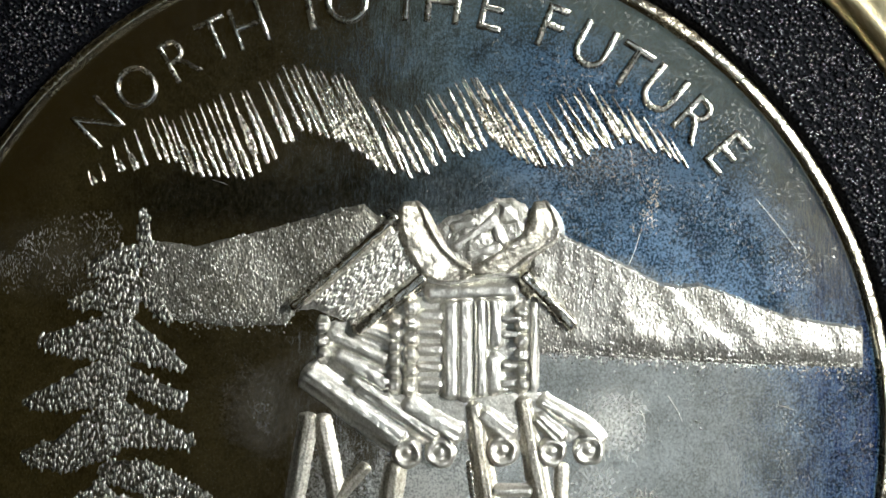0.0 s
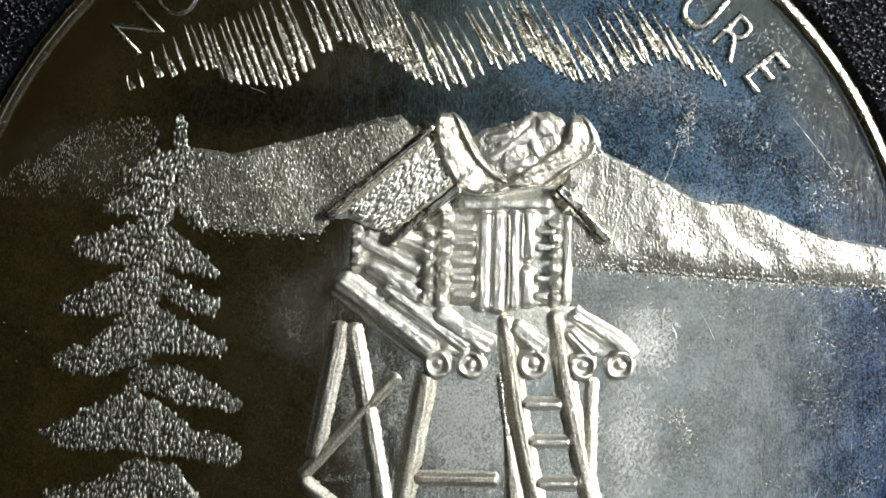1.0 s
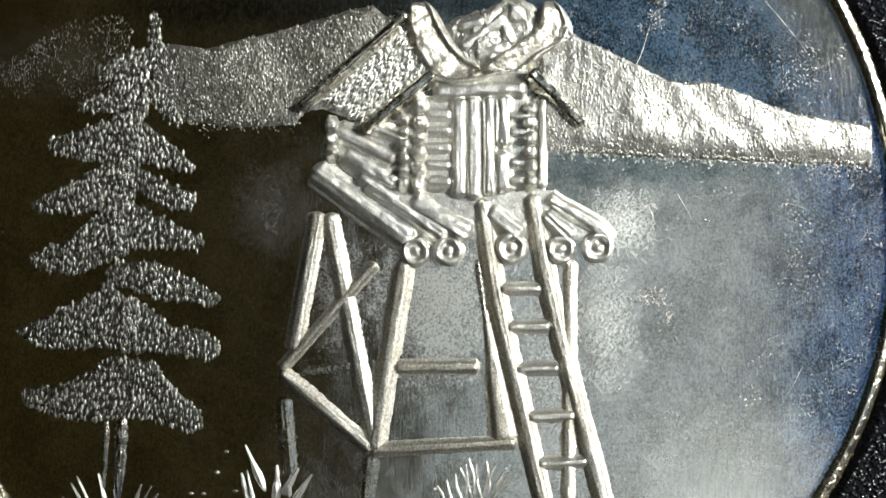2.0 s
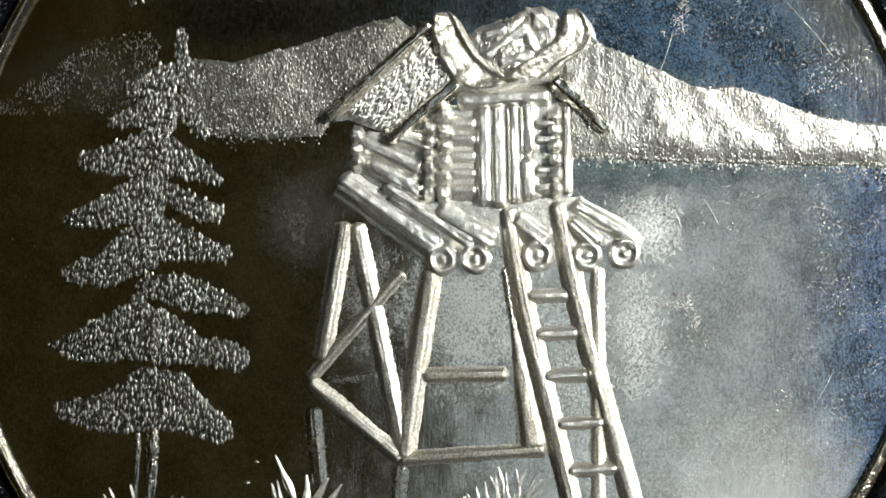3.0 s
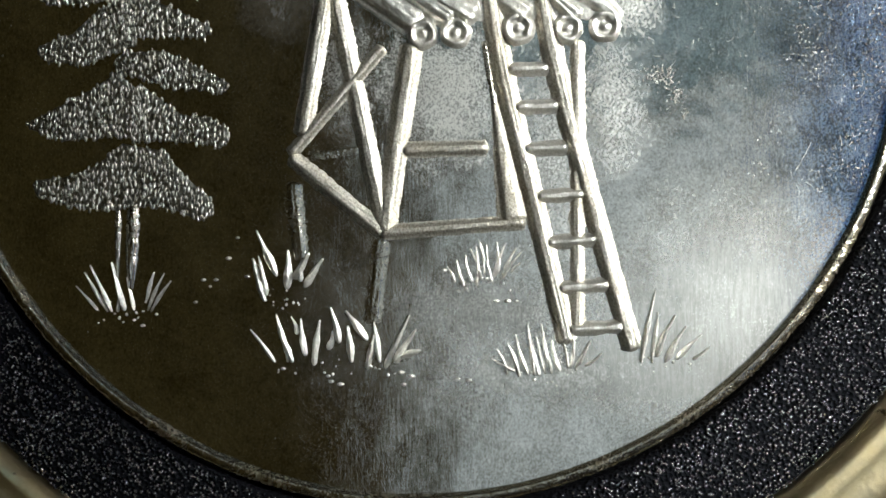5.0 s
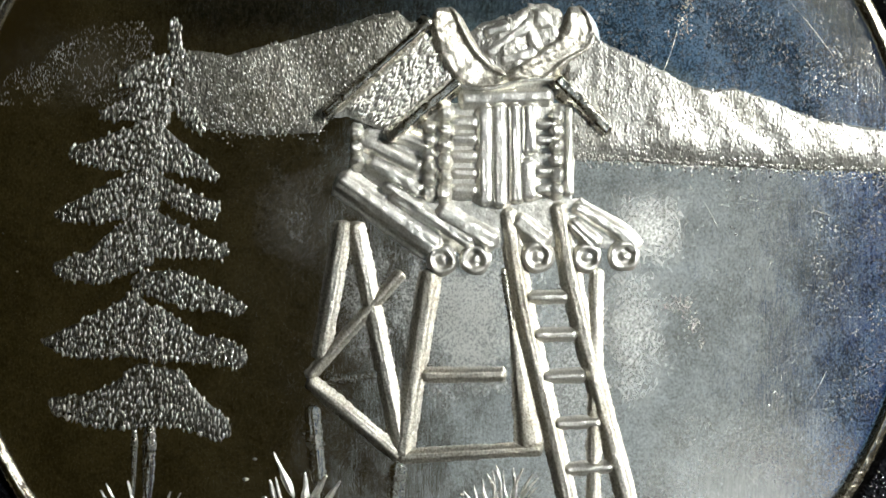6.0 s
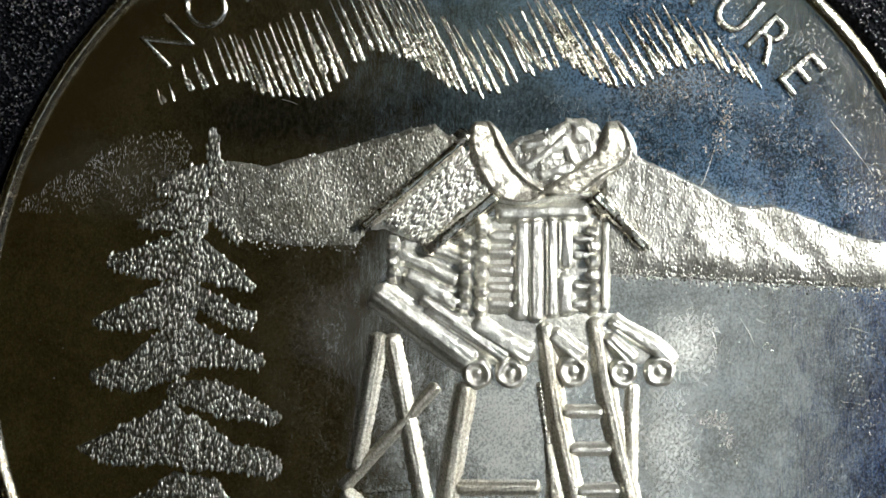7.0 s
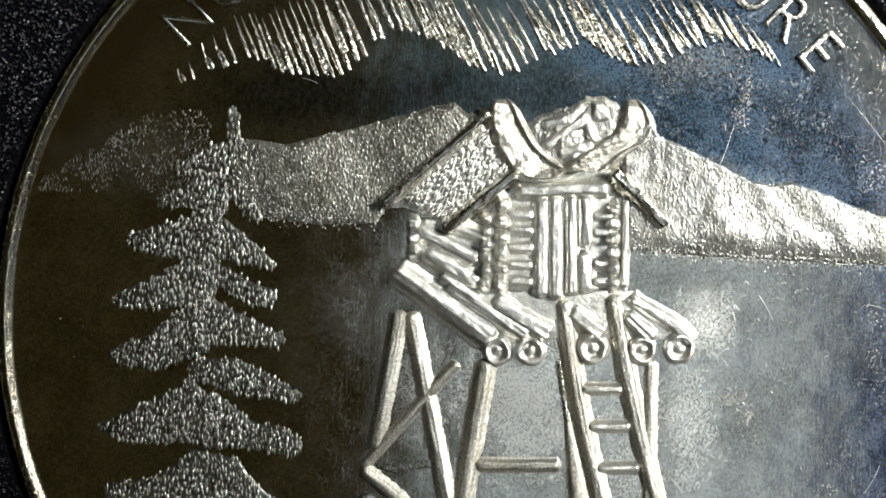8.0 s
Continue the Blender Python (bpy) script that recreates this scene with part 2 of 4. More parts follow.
def brass():
    m, nt, p = material("satin_brass")
    v = coords(nt)
    n = noise_tex(nt, v, 0.8, 6.0, 0.7)
    p.inputs["Metallic"].default_value = 1.0
    nt.links.new(tint(nt, ramp(nt, n, 0.35, 0.65, 0, 1), (0.78, 0.66, 0.42), (0.62, 0.50, 0.28)), p.inputs["Base Color"])
    nt.links.new(ramp(nt, n, 0.3, 0.7, 0.26, 0.42), p.inputs["Roughness"])
    nt.links.new(bump(nt, noise_tex(nt, v, 3.0, 3.0), 0.02), p.inputs["Normal"])
    return m


def timber(name, light, dark, rough=0.45):
    m, nt, p = material(name)
    v = coords(nt, (14, 160, 160))
    g = noise_tex(nt, v, 1.0, 5.0, 0.65)
    nt.links.new(tint(nt, ramp(nt, g, 0.35, 0.7, 0, 1), light, dark), p.inputs["Base Color"])
    nt.links.new(ramp(nt, g, 0.3, 0.7, rough - 0.08, rough + 0.1), p.inputs["Roughness"])
    nt.links.new(bump(nt, g, 0.15), p.inputs["Normal"])
    return m


def plain(name, col, col2, rough, scale, depth):
    m, nt, p = material(name)
    v = coords(nt, (1, 1, 1))
    n = noise_tex(nt, v, scale, 5.0, 0.6)
    nt.links.new(tint(nt, n, col, col2), p.inputs["Base Color"])
    p.inputs["Roughness"].default_value = rough
    nt.links.new(bump(nt, n, depth), p.inputs["Normal"])
    return m


BLACK = plain("matt_black_paint", (0.012, 0.012, 0.013), (0.02, 0.02, 0.021), 0.5, 300.0, 0.02)
FOAM, BEAD, BRASS = foam(), bead(), brass()
OAK = timber("pale_oak", (0.50, 0.36, 0.19), (0.36, 0.24, 0.11))
DARK_WOOD = timber("dark_stained_boards", (0.055, 0.036, 0.014), (0.035, 0.023, 0.009), 0.6)


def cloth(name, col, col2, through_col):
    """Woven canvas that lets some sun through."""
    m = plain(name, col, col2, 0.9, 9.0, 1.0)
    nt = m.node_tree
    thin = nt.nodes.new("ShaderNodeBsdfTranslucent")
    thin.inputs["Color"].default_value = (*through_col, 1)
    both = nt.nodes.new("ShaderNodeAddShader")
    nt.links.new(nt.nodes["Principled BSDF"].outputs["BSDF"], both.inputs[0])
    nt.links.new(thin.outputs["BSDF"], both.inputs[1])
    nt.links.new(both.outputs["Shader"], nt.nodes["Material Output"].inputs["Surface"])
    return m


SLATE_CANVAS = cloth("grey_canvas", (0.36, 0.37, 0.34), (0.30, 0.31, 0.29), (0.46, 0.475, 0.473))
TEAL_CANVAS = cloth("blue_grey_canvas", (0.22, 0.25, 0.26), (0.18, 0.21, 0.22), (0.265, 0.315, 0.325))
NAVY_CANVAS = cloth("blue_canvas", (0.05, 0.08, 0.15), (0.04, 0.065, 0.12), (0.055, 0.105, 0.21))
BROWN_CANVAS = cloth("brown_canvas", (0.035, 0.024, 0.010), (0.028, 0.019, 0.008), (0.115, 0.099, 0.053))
PLASTER = plain("warm_grey_board", (0.13, 0.11, 0.08), (0.10, 0.085, 0.06), 0.9, 6.0, 3.0)
PAVING = plain("paving", (0.30, 0.29, 0.27), (0.20, 0.19, 0.17), 0.9, 3.0, 4.0)

# ---------------------------------------------------------------- mesh helpers (millimetres in, metres out)
MM = 0.001
R_FIELD, R_EDGE, DOME = 18.7, 18.96, 0.45


def fz(x, y):
    """Height of the gently domed field."""
    return DOME * (0.6 - (x * x + y * y) / R_FIELD ** 2)


def link(name, me, mat, parent=None, label="", kind=""):
    me.materials.append(mat)
    ob = new(name, me)
    if parent is not None:
        ob.parent = parent
    return tagged(ob, label, kind=kind)


def part(name, bm, mat, parent=None, label="", smooth=True, kind=""):
    me = bpy.data.meshes.new(name)
    bmesh.ops.scale(bm, vec=(MM, MM, MM), verts=bm.verts)
    bmesh.ops.recalc_face_normals(bm, faces=bm.faces)
    bm.to_mesh(me)
    bm.free()
    if smooth:
        me.shade_smooth()
    return link(name, me, mat, parent, label, kind)


def lathe(profile, steps=256):
    bm = bmesh.new()
    rings = []
    for k in range(steps):
        a = 2 * math.pi * k / steps
        rings.append([bm.verts.new((r * math.cos(a), r * math.sin(a), z)) for r, z in profile])
    for k in range(steps):
        a, b = rings[k], rings[(k + 1) % steps]
        for i in range(len(profile) - 1):
            bm.faces.new((a[i], b[i], b[i + 1], a[i + 1]))
    return bm


def spline(pts, n):
    """n + 1 points along a smooth line through pts."""
    out = []
    P = [Vector(p) for p in pts]
    P = [2 * P[0] - P[1]] + P + [2 * P[-1] - P[-2]]
    for k in range(n + 1):
        u = k / n * (len(pts) - 1)
        i = min(int(u), len(pts) - 2)
        u -= i
        a, b, c, d = P[i:i + 4]
        out.append(0.5 * ((2 * b) + (c - a) * u + (2 * a - 5 * b + 4 * c - d) * u * u + (3 * b - a - 3 * c + d) * u ** 3))
    return out


ACROSS = (-1.7, -1.42, -1.2, -1.04, -0.9, -0.76, -0.6, -0.42, -0.2, 0.0, 0.2, 0.42, 0.6, 0.76, 0.9, 1.04, 1.2, 1.42, 1.7)


def crown(q):
    """The rounded section of a struck log, running out in a wide soft fillet at its foot."""
    return max(0.0, 1.025 / (1 + (abs(q) / 0.86) ** 5.4) - 0.025)


CROWN = [crown(q) for q in ACROSS]


def bar(pts, width, height, lift=0.0, taper=(1, 1), rough=0.06, steps=None, seed=0.0, grooves=0.0, swell=0.0, lean=0.0):
    """A raised log, pole or stroke with rounded ends, running softly into the field."""
    bm = bmesh.new()
    length = sum((Vector(b) - Vector(a)).length for a, b in zip(pts, pts[1:]))
    n = steps or max(6, int(length / 0.11))
    line = spline(pts, n) if len(pts) > 2 else [Vector(pts[0]).lerp(Vector(pts[1]), k / n) for k in range(n + 1)]
    half = width * (0.55 if width > 0.3 else 0.5)
    section = [crown((q - lean) / (1 - lean if q > lean else 1 + lean)) for q in ACROSS] if lean else CROWN
    pit = 0.006 if width > 0.3 else 0.004
    sections = []
    d0, d1 = (line[1] - line[0]).normalized(), (line[-1] - line[-2]).normalized()
    ends = ((0.62, 0.25, 0.0), (0.5, 0.5, 0.30), (0.3, 0.76, 0.66), (0.1, 0.93, 0.9))
    for f, sw, sh in ends:
        sections.append((line[0] - d0 * half * taper[0] * f, d0, sw * taper[0], sh * taper[0]))
    for k, p in enumerate(line):
        t = (line[min(k + 1, n)] - line[max(k - 1, 0)]).normalized()
        g = taper[0] + (taper[1] - taper[0]) * k / n + swell * math.sin(math.pi * (k / n) ** 0.6)
        sections.append((p, t, g, 0.3 + 0.7 * g))
    for f, sw, sh in ends[::-1]:
        sections.append((line[-1] + d1 * half * taper[1] * f, d1, sw * taper[1], sh * taper[1]))
    rings = []
    for p, t, sw, sh in sections:
        side = Vector((-t.y, t.x))
        wob = 1 + rough * 2 * noise.noise((p.x * 1.9 + seed, p.y * 1.9, seed)) + pit * 1.3 * noise.noise((p.x * 7.0, p.y * 7.0, seed))
        ring = []
        for q, c in zip(ACROSS, section):
            v = p + side * (q * half * sw * wob)
            z = c * height * 0.8 * sh * (1 + rough * 2 * noise.noise((p.x * 2.6, p.y * 2.6, q * 2 + seed)))
            z += pit * sh * noise.noise((v.x * 8.5, v.y * 8.5, seed + 4.0))
            if grooves and abs(q) < 0.9:
                z += grooves * sh * noise.noise((q * 5.5 + seed, seed, (p - line[0]).length * 0.35))
            ring.append(bm.verts.new((v.x, v.y, fz(v.x, v.y) + lift * c ** 0.4 + z - 0.004)))
        for q in (1.6, -1.6):
            v = p + side * (q * half * sw)
            ring.append(bm.verts.new((v.x, v.y, fz(v.x, v.y) - 0.12)))
        rings.append(ring)
    m = len(rings[0])
    for a, b in zip(rings, rings[1:]):
        for j in range(m):
            bm.faces.new((a[j], a[(j + 1) % m], b[(j + 1) % m], b[j]))
    bm.faces.new(rings[0][::-1])
    bm.faces.new(rings[-1])
    return bm


ICO = bmesh.new()
bmesh.ops.create_icosphere(ICO, subdivisions=1, radius=1.0)
ICO_V = np.array([v.co[:] for v in ICO.verts])
ICO_F = np.array([[v.index for v in f.verts] for f in ICO.faces])
ICO.free()


def grains(name, places, mat, parent, label="", kind="stuff", tilt=0.0):
    """Many small rounded grains in one mesh, each leaning its own way. places: rows of x, y, z, length, width, height, turn."""
    P = np.array(places)
    lean = np.random.default_rng(len(P)).uniform(-1, 1, (len(P), 2)) * tilt
    c, s = np.cos(P[:, 6])[:, None], np.sin(P[:, 6])[:, None]
    lx, ly = ICO_V[None, :, 0] * P[:, 3:4], ICO_V[None, :, 1] * P[:, 4:5]
    V = np.stack([P[:, 0:1] + lx * c - ly * s, P[:, 1:2] + lx * s + ly * c, P[:, 2:3] + ICO_V[None, :, 2] * P[:, 5:6] + lx * lean[:, :1] + ly * lean[:, 1:]], 2).reshape(-1, 3) * MM
    F = (ICO_F[None] + (np.arange(len(P)) * len(ICO_V))[:, None, None]).reshape(-1, 3)
    me = bpy.data.meshes.new(name)
    me.from_pydata(V.tolist(), [], F.tolist())
    me.shade_smooth()
    return link(name, me, mat, parent, label, kind)


def height_on(line, x):
    """The y of a line of (x, y) points at x."""
    return float(np.interp(x, [p[0] for p in line], [p[1] for p in line]))


def patch(name, top, bottom, x0, x1, height, mat, parent, label, nx=200, ny=70, grain=0.05, folds=None, lump=0.12, sugar=0, soft=0.75, foot=1.0):
    """A low raised area between two lines, with a soft edge and swells; sugar: how many upright frost grains lie on it."""
    def span(x):
        return height_on(bottom, x) + 0.05 * noise.noise((x * 2.5, 5.1, 0)), height_on(top, x) + 0.05 * noise.noise((x * 4, 1.3, 0))

    def surface(x, v):
        yb, yt = span(x)
        y = yb + (yt - yb) * v
        e = min(v * (yt - yb) * foot, (1 - v) * (yt - yb) * 1.9, (x - x0) * 1.5 + 0.02, (x1 - x) * 1.5 + 0.02)
        rise = min(1.0, max(0.0, e / soft))
        edge = rise * (2 - rise)
        z = height * edge * (0.75 + lump * 2 * noise.noise((x * 0.8, y * 0.8, 2.0)) + lump * noise.noise((x * 2.2, y * 2.0, 7.0)) + 0.3 * lump * noise.noise((x * 4.8, y * 4.2, 5.0)))
        if folds:
            z += edge * folds(x, y)
        z += edge * grain * (noise.noise((x * 11.0, y * 6.5, 3.0)) + 0.7 * noise.noise((x * 19, y * 11, 9.0)))
        return x, y, fz(x, y) - 0.02 + z

    verts, faces = [], []
    for i in range(nx + 1):
        for j in range(ny + 1):
            verts.append([c * MM for c in surface(x0 + (x1 - x0) * i / nx, j / ny)])
    for i in range(nx):
        for j in range(ny):
            a = i * (ny + 1) + j
            faces.append((a, a + ny + 1, a + ny + 2, a + 1))
    me = bpy.data.meshes.new(name)
    me.from_pydata(verts, [], faces)
    me.shade_smooth()
    ob = link(name, me, mat, parent, label)
    if sugar:
        rg = random.Random(name)
        rows = []
        while len(rows) < sugar:
            px = rg.uniform(x0 + 0.05, x1 - 0.05)
            yb, yt = span(px)
            if rg.random() * 6.0 < yt - yb:
                x, y, z = surface(px, rg.uniform(0.01, 0.99))
                d = rg.uniform(0.028, 0.048) * (1 + 0.35 * noise.noise((x * 0.9, y * 0.9, 4.0)))
                rows.append((x, y, z, d * rg.uniform(1.4, 2.8), d, d * rg.uniform(0.3, 0.55), 1.62 + rg.uniform(-0.35, 0.35)))
        grains("frost_grain", rows, GRAIN, ob, "fine upright frost grains", "stuff", 0.4)
    return ob


# ---------------------------------------------------------------- the place: ground, table, added booth
def box(name, lo, hi, mat, parent=None, label="", kind="", bevel=0.0):
    bm = bmesh.new()
    bmesh.ops.create_cube(bm, size=1)
    for v in bm.verts:
        v.co = [lo[i] + (hi[i] - lo[i]) * (v.co[i] + 0.5) for i in range(3)]
    if bevel:
        bmesh.ops.bevel(bm, geom=bm.edges[:], offset=bevel, segments=3, affect="EDGES", profile=0.5)
    return part(name, bm, mat, parent, label, smooth=False, kind=kind)


TABLE_Z = -3.2
box("ground", (-30000, -30000, -800), (30000, 30000, -753.2), PAVING, None, "pale grey stone paving under the table", "structure")
table = tagged(new("table"), "pale oak table with a smooth worn top", "table")
box("tabletop", (-380, -560, TABLE_Z - 28), (380, 540, TABLE_Z), OAK, table, "", "", 3)
for lx in (-340, 340):
    for ly in (-520, 500):
        box("leg", (lx - 25, ly - 25, -753.2), (lx + 25, ly + 25, TABLE_Z - 28), OAK, table, "", "", 4)

# unseen booth added to shape reflections: dark boards one side, thin cloth panels above
booth = tagged(new("reflection_booth"), "unseen booth of dark boards and thin cloth panels, added to shape reflections", "photo booth")
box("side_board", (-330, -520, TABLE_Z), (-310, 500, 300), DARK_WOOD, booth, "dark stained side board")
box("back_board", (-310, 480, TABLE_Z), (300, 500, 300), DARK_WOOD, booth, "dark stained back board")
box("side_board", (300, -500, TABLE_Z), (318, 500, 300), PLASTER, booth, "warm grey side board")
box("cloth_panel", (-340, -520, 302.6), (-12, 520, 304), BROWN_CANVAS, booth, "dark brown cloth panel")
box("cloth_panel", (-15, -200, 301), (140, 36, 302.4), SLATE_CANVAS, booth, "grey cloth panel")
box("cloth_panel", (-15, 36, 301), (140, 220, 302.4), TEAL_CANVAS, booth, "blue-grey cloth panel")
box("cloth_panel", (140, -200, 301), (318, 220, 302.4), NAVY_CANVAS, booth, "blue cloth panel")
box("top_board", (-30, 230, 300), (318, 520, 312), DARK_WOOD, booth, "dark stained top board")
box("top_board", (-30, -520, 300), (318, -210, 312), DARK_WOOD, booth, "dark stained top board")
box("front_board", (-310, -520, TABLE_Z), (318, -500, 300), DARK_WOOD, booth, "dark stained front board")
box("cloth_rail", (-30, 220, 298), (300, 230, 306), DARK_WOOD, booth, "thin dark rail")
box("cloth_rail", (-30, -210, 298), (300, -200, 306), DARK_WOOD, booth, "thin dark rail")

# the added, unseen light bar: small, with a bent neck, beside the bezel
lamp = tagged(new("added_light_bar"), "small black gooseneck light bar, unseen, added beside the bezel", "lamp")
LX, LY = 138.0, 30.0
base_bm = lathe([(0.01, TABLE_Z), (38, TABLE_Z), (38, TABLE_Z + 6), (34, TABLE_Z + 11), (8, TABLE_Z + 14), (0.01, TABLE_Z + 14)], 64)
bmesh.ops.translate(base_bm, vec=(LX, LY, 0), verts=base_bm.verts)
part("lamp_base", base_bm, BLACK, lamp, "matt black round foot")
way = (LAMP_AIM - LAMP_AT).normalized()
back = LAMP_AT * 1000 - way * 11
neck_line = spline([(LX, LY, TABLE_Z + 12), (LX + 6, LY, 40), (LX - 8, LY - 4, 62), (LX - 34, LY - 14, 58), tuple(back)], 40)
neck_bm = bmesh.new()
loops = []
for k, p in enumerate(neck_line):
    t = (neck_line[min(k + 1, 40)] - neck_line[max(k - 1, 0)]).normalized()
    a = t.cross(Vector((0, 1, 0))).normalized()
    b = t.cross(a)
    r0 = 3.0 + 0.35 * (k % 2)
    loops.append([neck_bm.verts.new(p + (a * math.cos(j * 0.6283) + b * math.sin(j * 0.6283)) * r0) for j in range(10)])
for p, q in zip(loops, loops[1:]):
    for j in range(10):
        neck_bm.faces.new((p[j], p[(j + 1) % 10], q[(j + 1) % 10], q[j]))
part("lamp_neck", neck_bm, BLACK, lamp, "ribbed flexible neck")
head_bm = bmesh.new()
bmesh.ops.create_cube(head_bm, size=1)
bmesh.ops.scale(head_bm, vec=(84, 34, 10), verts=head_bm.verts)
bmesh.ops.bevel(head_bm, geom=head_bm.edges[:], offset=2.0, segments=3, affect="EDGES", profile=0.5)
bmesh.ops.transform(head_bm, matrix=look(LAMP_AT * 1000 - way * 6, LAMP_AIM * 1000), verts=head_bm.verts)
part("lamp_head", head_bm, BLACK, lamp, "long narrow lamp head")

# ---------------------------------------------------------------- bezel and foam ring
bezel = tagged(new("bezel"), "round gold-toned brass bezel holding black foam on the table", "bezel")
part("bezel_base", lathe([(0.01, TABLE_Z), (26.6, TABLE_Z), (26.6, TABLE_Z + 0.9), (0.01, TABLE_Z + 0.9), (0.01, TABLE_Z)]), BRASS, bezel)
part("bezel_ring", lathe([(23.6, TABLE_Z + 0.9), (26.6, TABLE_Z + 0.9), (26.6, 0.1), (26.3, 0.42), (25.7, 0.6), (25.2, 0.62), (24.75, 0.55), (24.5, 0.44), (24.35, 0.5), (24.1, 0.42), (23.85, 0.25), (23.68, 0.0), (23.6, -0.3), (23.6, TABLE_Z + 0.9)], 360), BRASS, bezel, "smooth rounded brass ring")

foam_ring = tagged(new("foam_ring"), "black grained foam ring seated round the coin", "foam ring")
prof = [(19.65, TABLE_Z + 0.9), (19.65, -0.35), (19.75, -0.2)]
prof += [(19.75 + 3.8 * k / 24, -0.15 + 0.03 * math.sin(k * 1.7)) for k in range(1, 24)]
prof += [(23.55, -0.25), (23.6, TABLE_Z + 0.9), (19.65, TABLE_Z + 0.9)]
part("foam_body", lathe(prof, 360), FOAM, foam_ring)
rng = np.random.default_rng(4)
cell_rows = []
for k in range(26000):
    r = math.sqrt(rng.uniform(19.8 ** 2, 23.55 ** 2))
    a = rng.uniform(0, 2 * math.pi)
    s = rng.uniform(0.03, 0.078)
    cell_rows.append((r * math.cos(a), r * math.sin(a), -0.13 + rng.uniform(-0.02, 0.03), s * rng.uniform(0.9, 1.4), s, s * rng.uniform(0.4, 0.75), rng.uniform(0, 3.1)))
grains("foam_skin", cell_rows, BEAD, foam_ring, "glossy black foam cells")

# ---------------------------------------------------------------- the coin
coin = tagged(new("silver_medal"), "struck silver medal with log cache and spruce in black foam", "medal")
COIN_BOT = TABLE_Z + 0.9
field_prof = [(0.02 + (R_EDGE - 0.02) * k / 60, fz((0.02 + (R_EDGE - 0.02) * k / 60), 0)) for k in range(61)]
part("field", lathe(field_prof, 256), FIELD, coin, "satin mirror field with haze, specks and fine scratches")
rim_bm = lathe([(18.88, -0.32), (18.92, -0.2), (18.96, -0.02), (19.0, 0.09), (19.04, 0.133), (19.1, 0.13), (19.2, 0.11), (19.3, 0.075), (19.38, 0.02), (19.44, -0.08), (19.49, -0.3), (19.52, -0.55), (19.52, COIN_BOT + 0.3), (19.3, COIN_BOT), (0.02, COIN_BOT)], 720)
for v in rim_bm.verts:
    if v.co.z > -0.3:
        v.co.z += 0.03 * noise.noise(v.co * 3.0) + 0.014 * noise.noise(v.co * 9.0)
part("rim", rim_bm, RIMMAT, coin, "raised bright rim, worn and pitted")

# lettering round the top edge
LETTERS = [("N", -44.6), ("O", -37.6), ("R", -30.8), ("T", -25.0), ("H", -20.2), ("T", -11.7), ("O", -6.6),
           ("T", 1.4), ("H", 6.4), ("E", 12.9), ("F", 21.2), ("U", 27.4), ("T", 32.9), ("U", 38.3), ("R", 44.0), ("E", 50.1)]
LETTER_R, CAP = 16.0, 1.75


def letter(ch, ang):
    cu = bpy.data.curves.new("letter", "FONT")
    cu.body, cu.align_x = ch, "CENTER"
    thin = 0.02 if ang < -15 else 0.0              # thinner strokes on the first word
    cu.size, cu.offset = CAP / 0.69, -0.085 - thin
    cu.extrude, cu.bevel_depth, cu.bevel_resolution, cu.resolution_u = 0.004, 0.105 - thin, 4, 8
    tmp = new("letter_curve", cu)
    bpy.context.view_layer.update()
    me = bpy.data.meshes.new_from_object(tmp.evaluated_get(bpy.context.evaluated_depsgraph_get()))
    bpy.data.objects.remove(tmp)
    bpy.data.curves.remove(cu)
    a = radians(ang)
    turn = Matrix.Rotation(-a, 4, "Z") @ Matrix.Translation((0, LETTER_R, 0)) @ Matrix.Diagonal((0.92, 1, 1, 1))
    me.transform(turn)
    for v in me.vertices:
        v.co.z += fz(v.co.x, v.co.y) + 0.05
    me.transform(Matrix.Scale(MM, 4))
    me.shade_smooth()
    return link("letter", me, LETTERING, coin)


for ch, ang in LETTERS:
    letter(ch, ang)

# northern lights: a wavy band of slanting spindles
RAY_TOP = [(-12.1, 10.1), (-11.1, 11.1), (-9.7, 12.35), (-8.6, 12.2), (-7.0, 13.2), (-5.7, 13.3), (-4.4, 14.25), (-3.0, 14.1), (-2.1, 13.9),
           (-1.0, 13.0), (0.1, 12.5), (1.1, 13.05), (2.0, 13.3), (3.0, 13.95), (4.1, 13.5), (5.0, 12.7), (6.0, 12.8), (6.7, 13.25), (7.7, 13.45), (8.7, 12.8), (10.0, 11.9), (10.5, 11.4)]
RAY_BOT = [(-11.9, 9.55), (-11.2, 9.9), (-9.1, 10.55), (-7.9, 10.0), (-6.8, 9.75), (-5.7, 9.85), (-4.8, 10.5), (-3.9, 11.5), (-2.8, 11.4), (-2.1, 11.3),
           (-1.2, 10.6), (-0.3, 9.95), (1.1, 9.85), (2.1, 10.6), (3.0, 10.8), (3.9, 11.15), (4.8, 10.6), (5.9, 10.15), (6.7, 10.15), (7.8, 10.8), (8.8, 11.1), (9.6, 11.1), (10.7, 10.75), (11.5, 10.05)]
rnd = random.Random(7)
x = -12.0
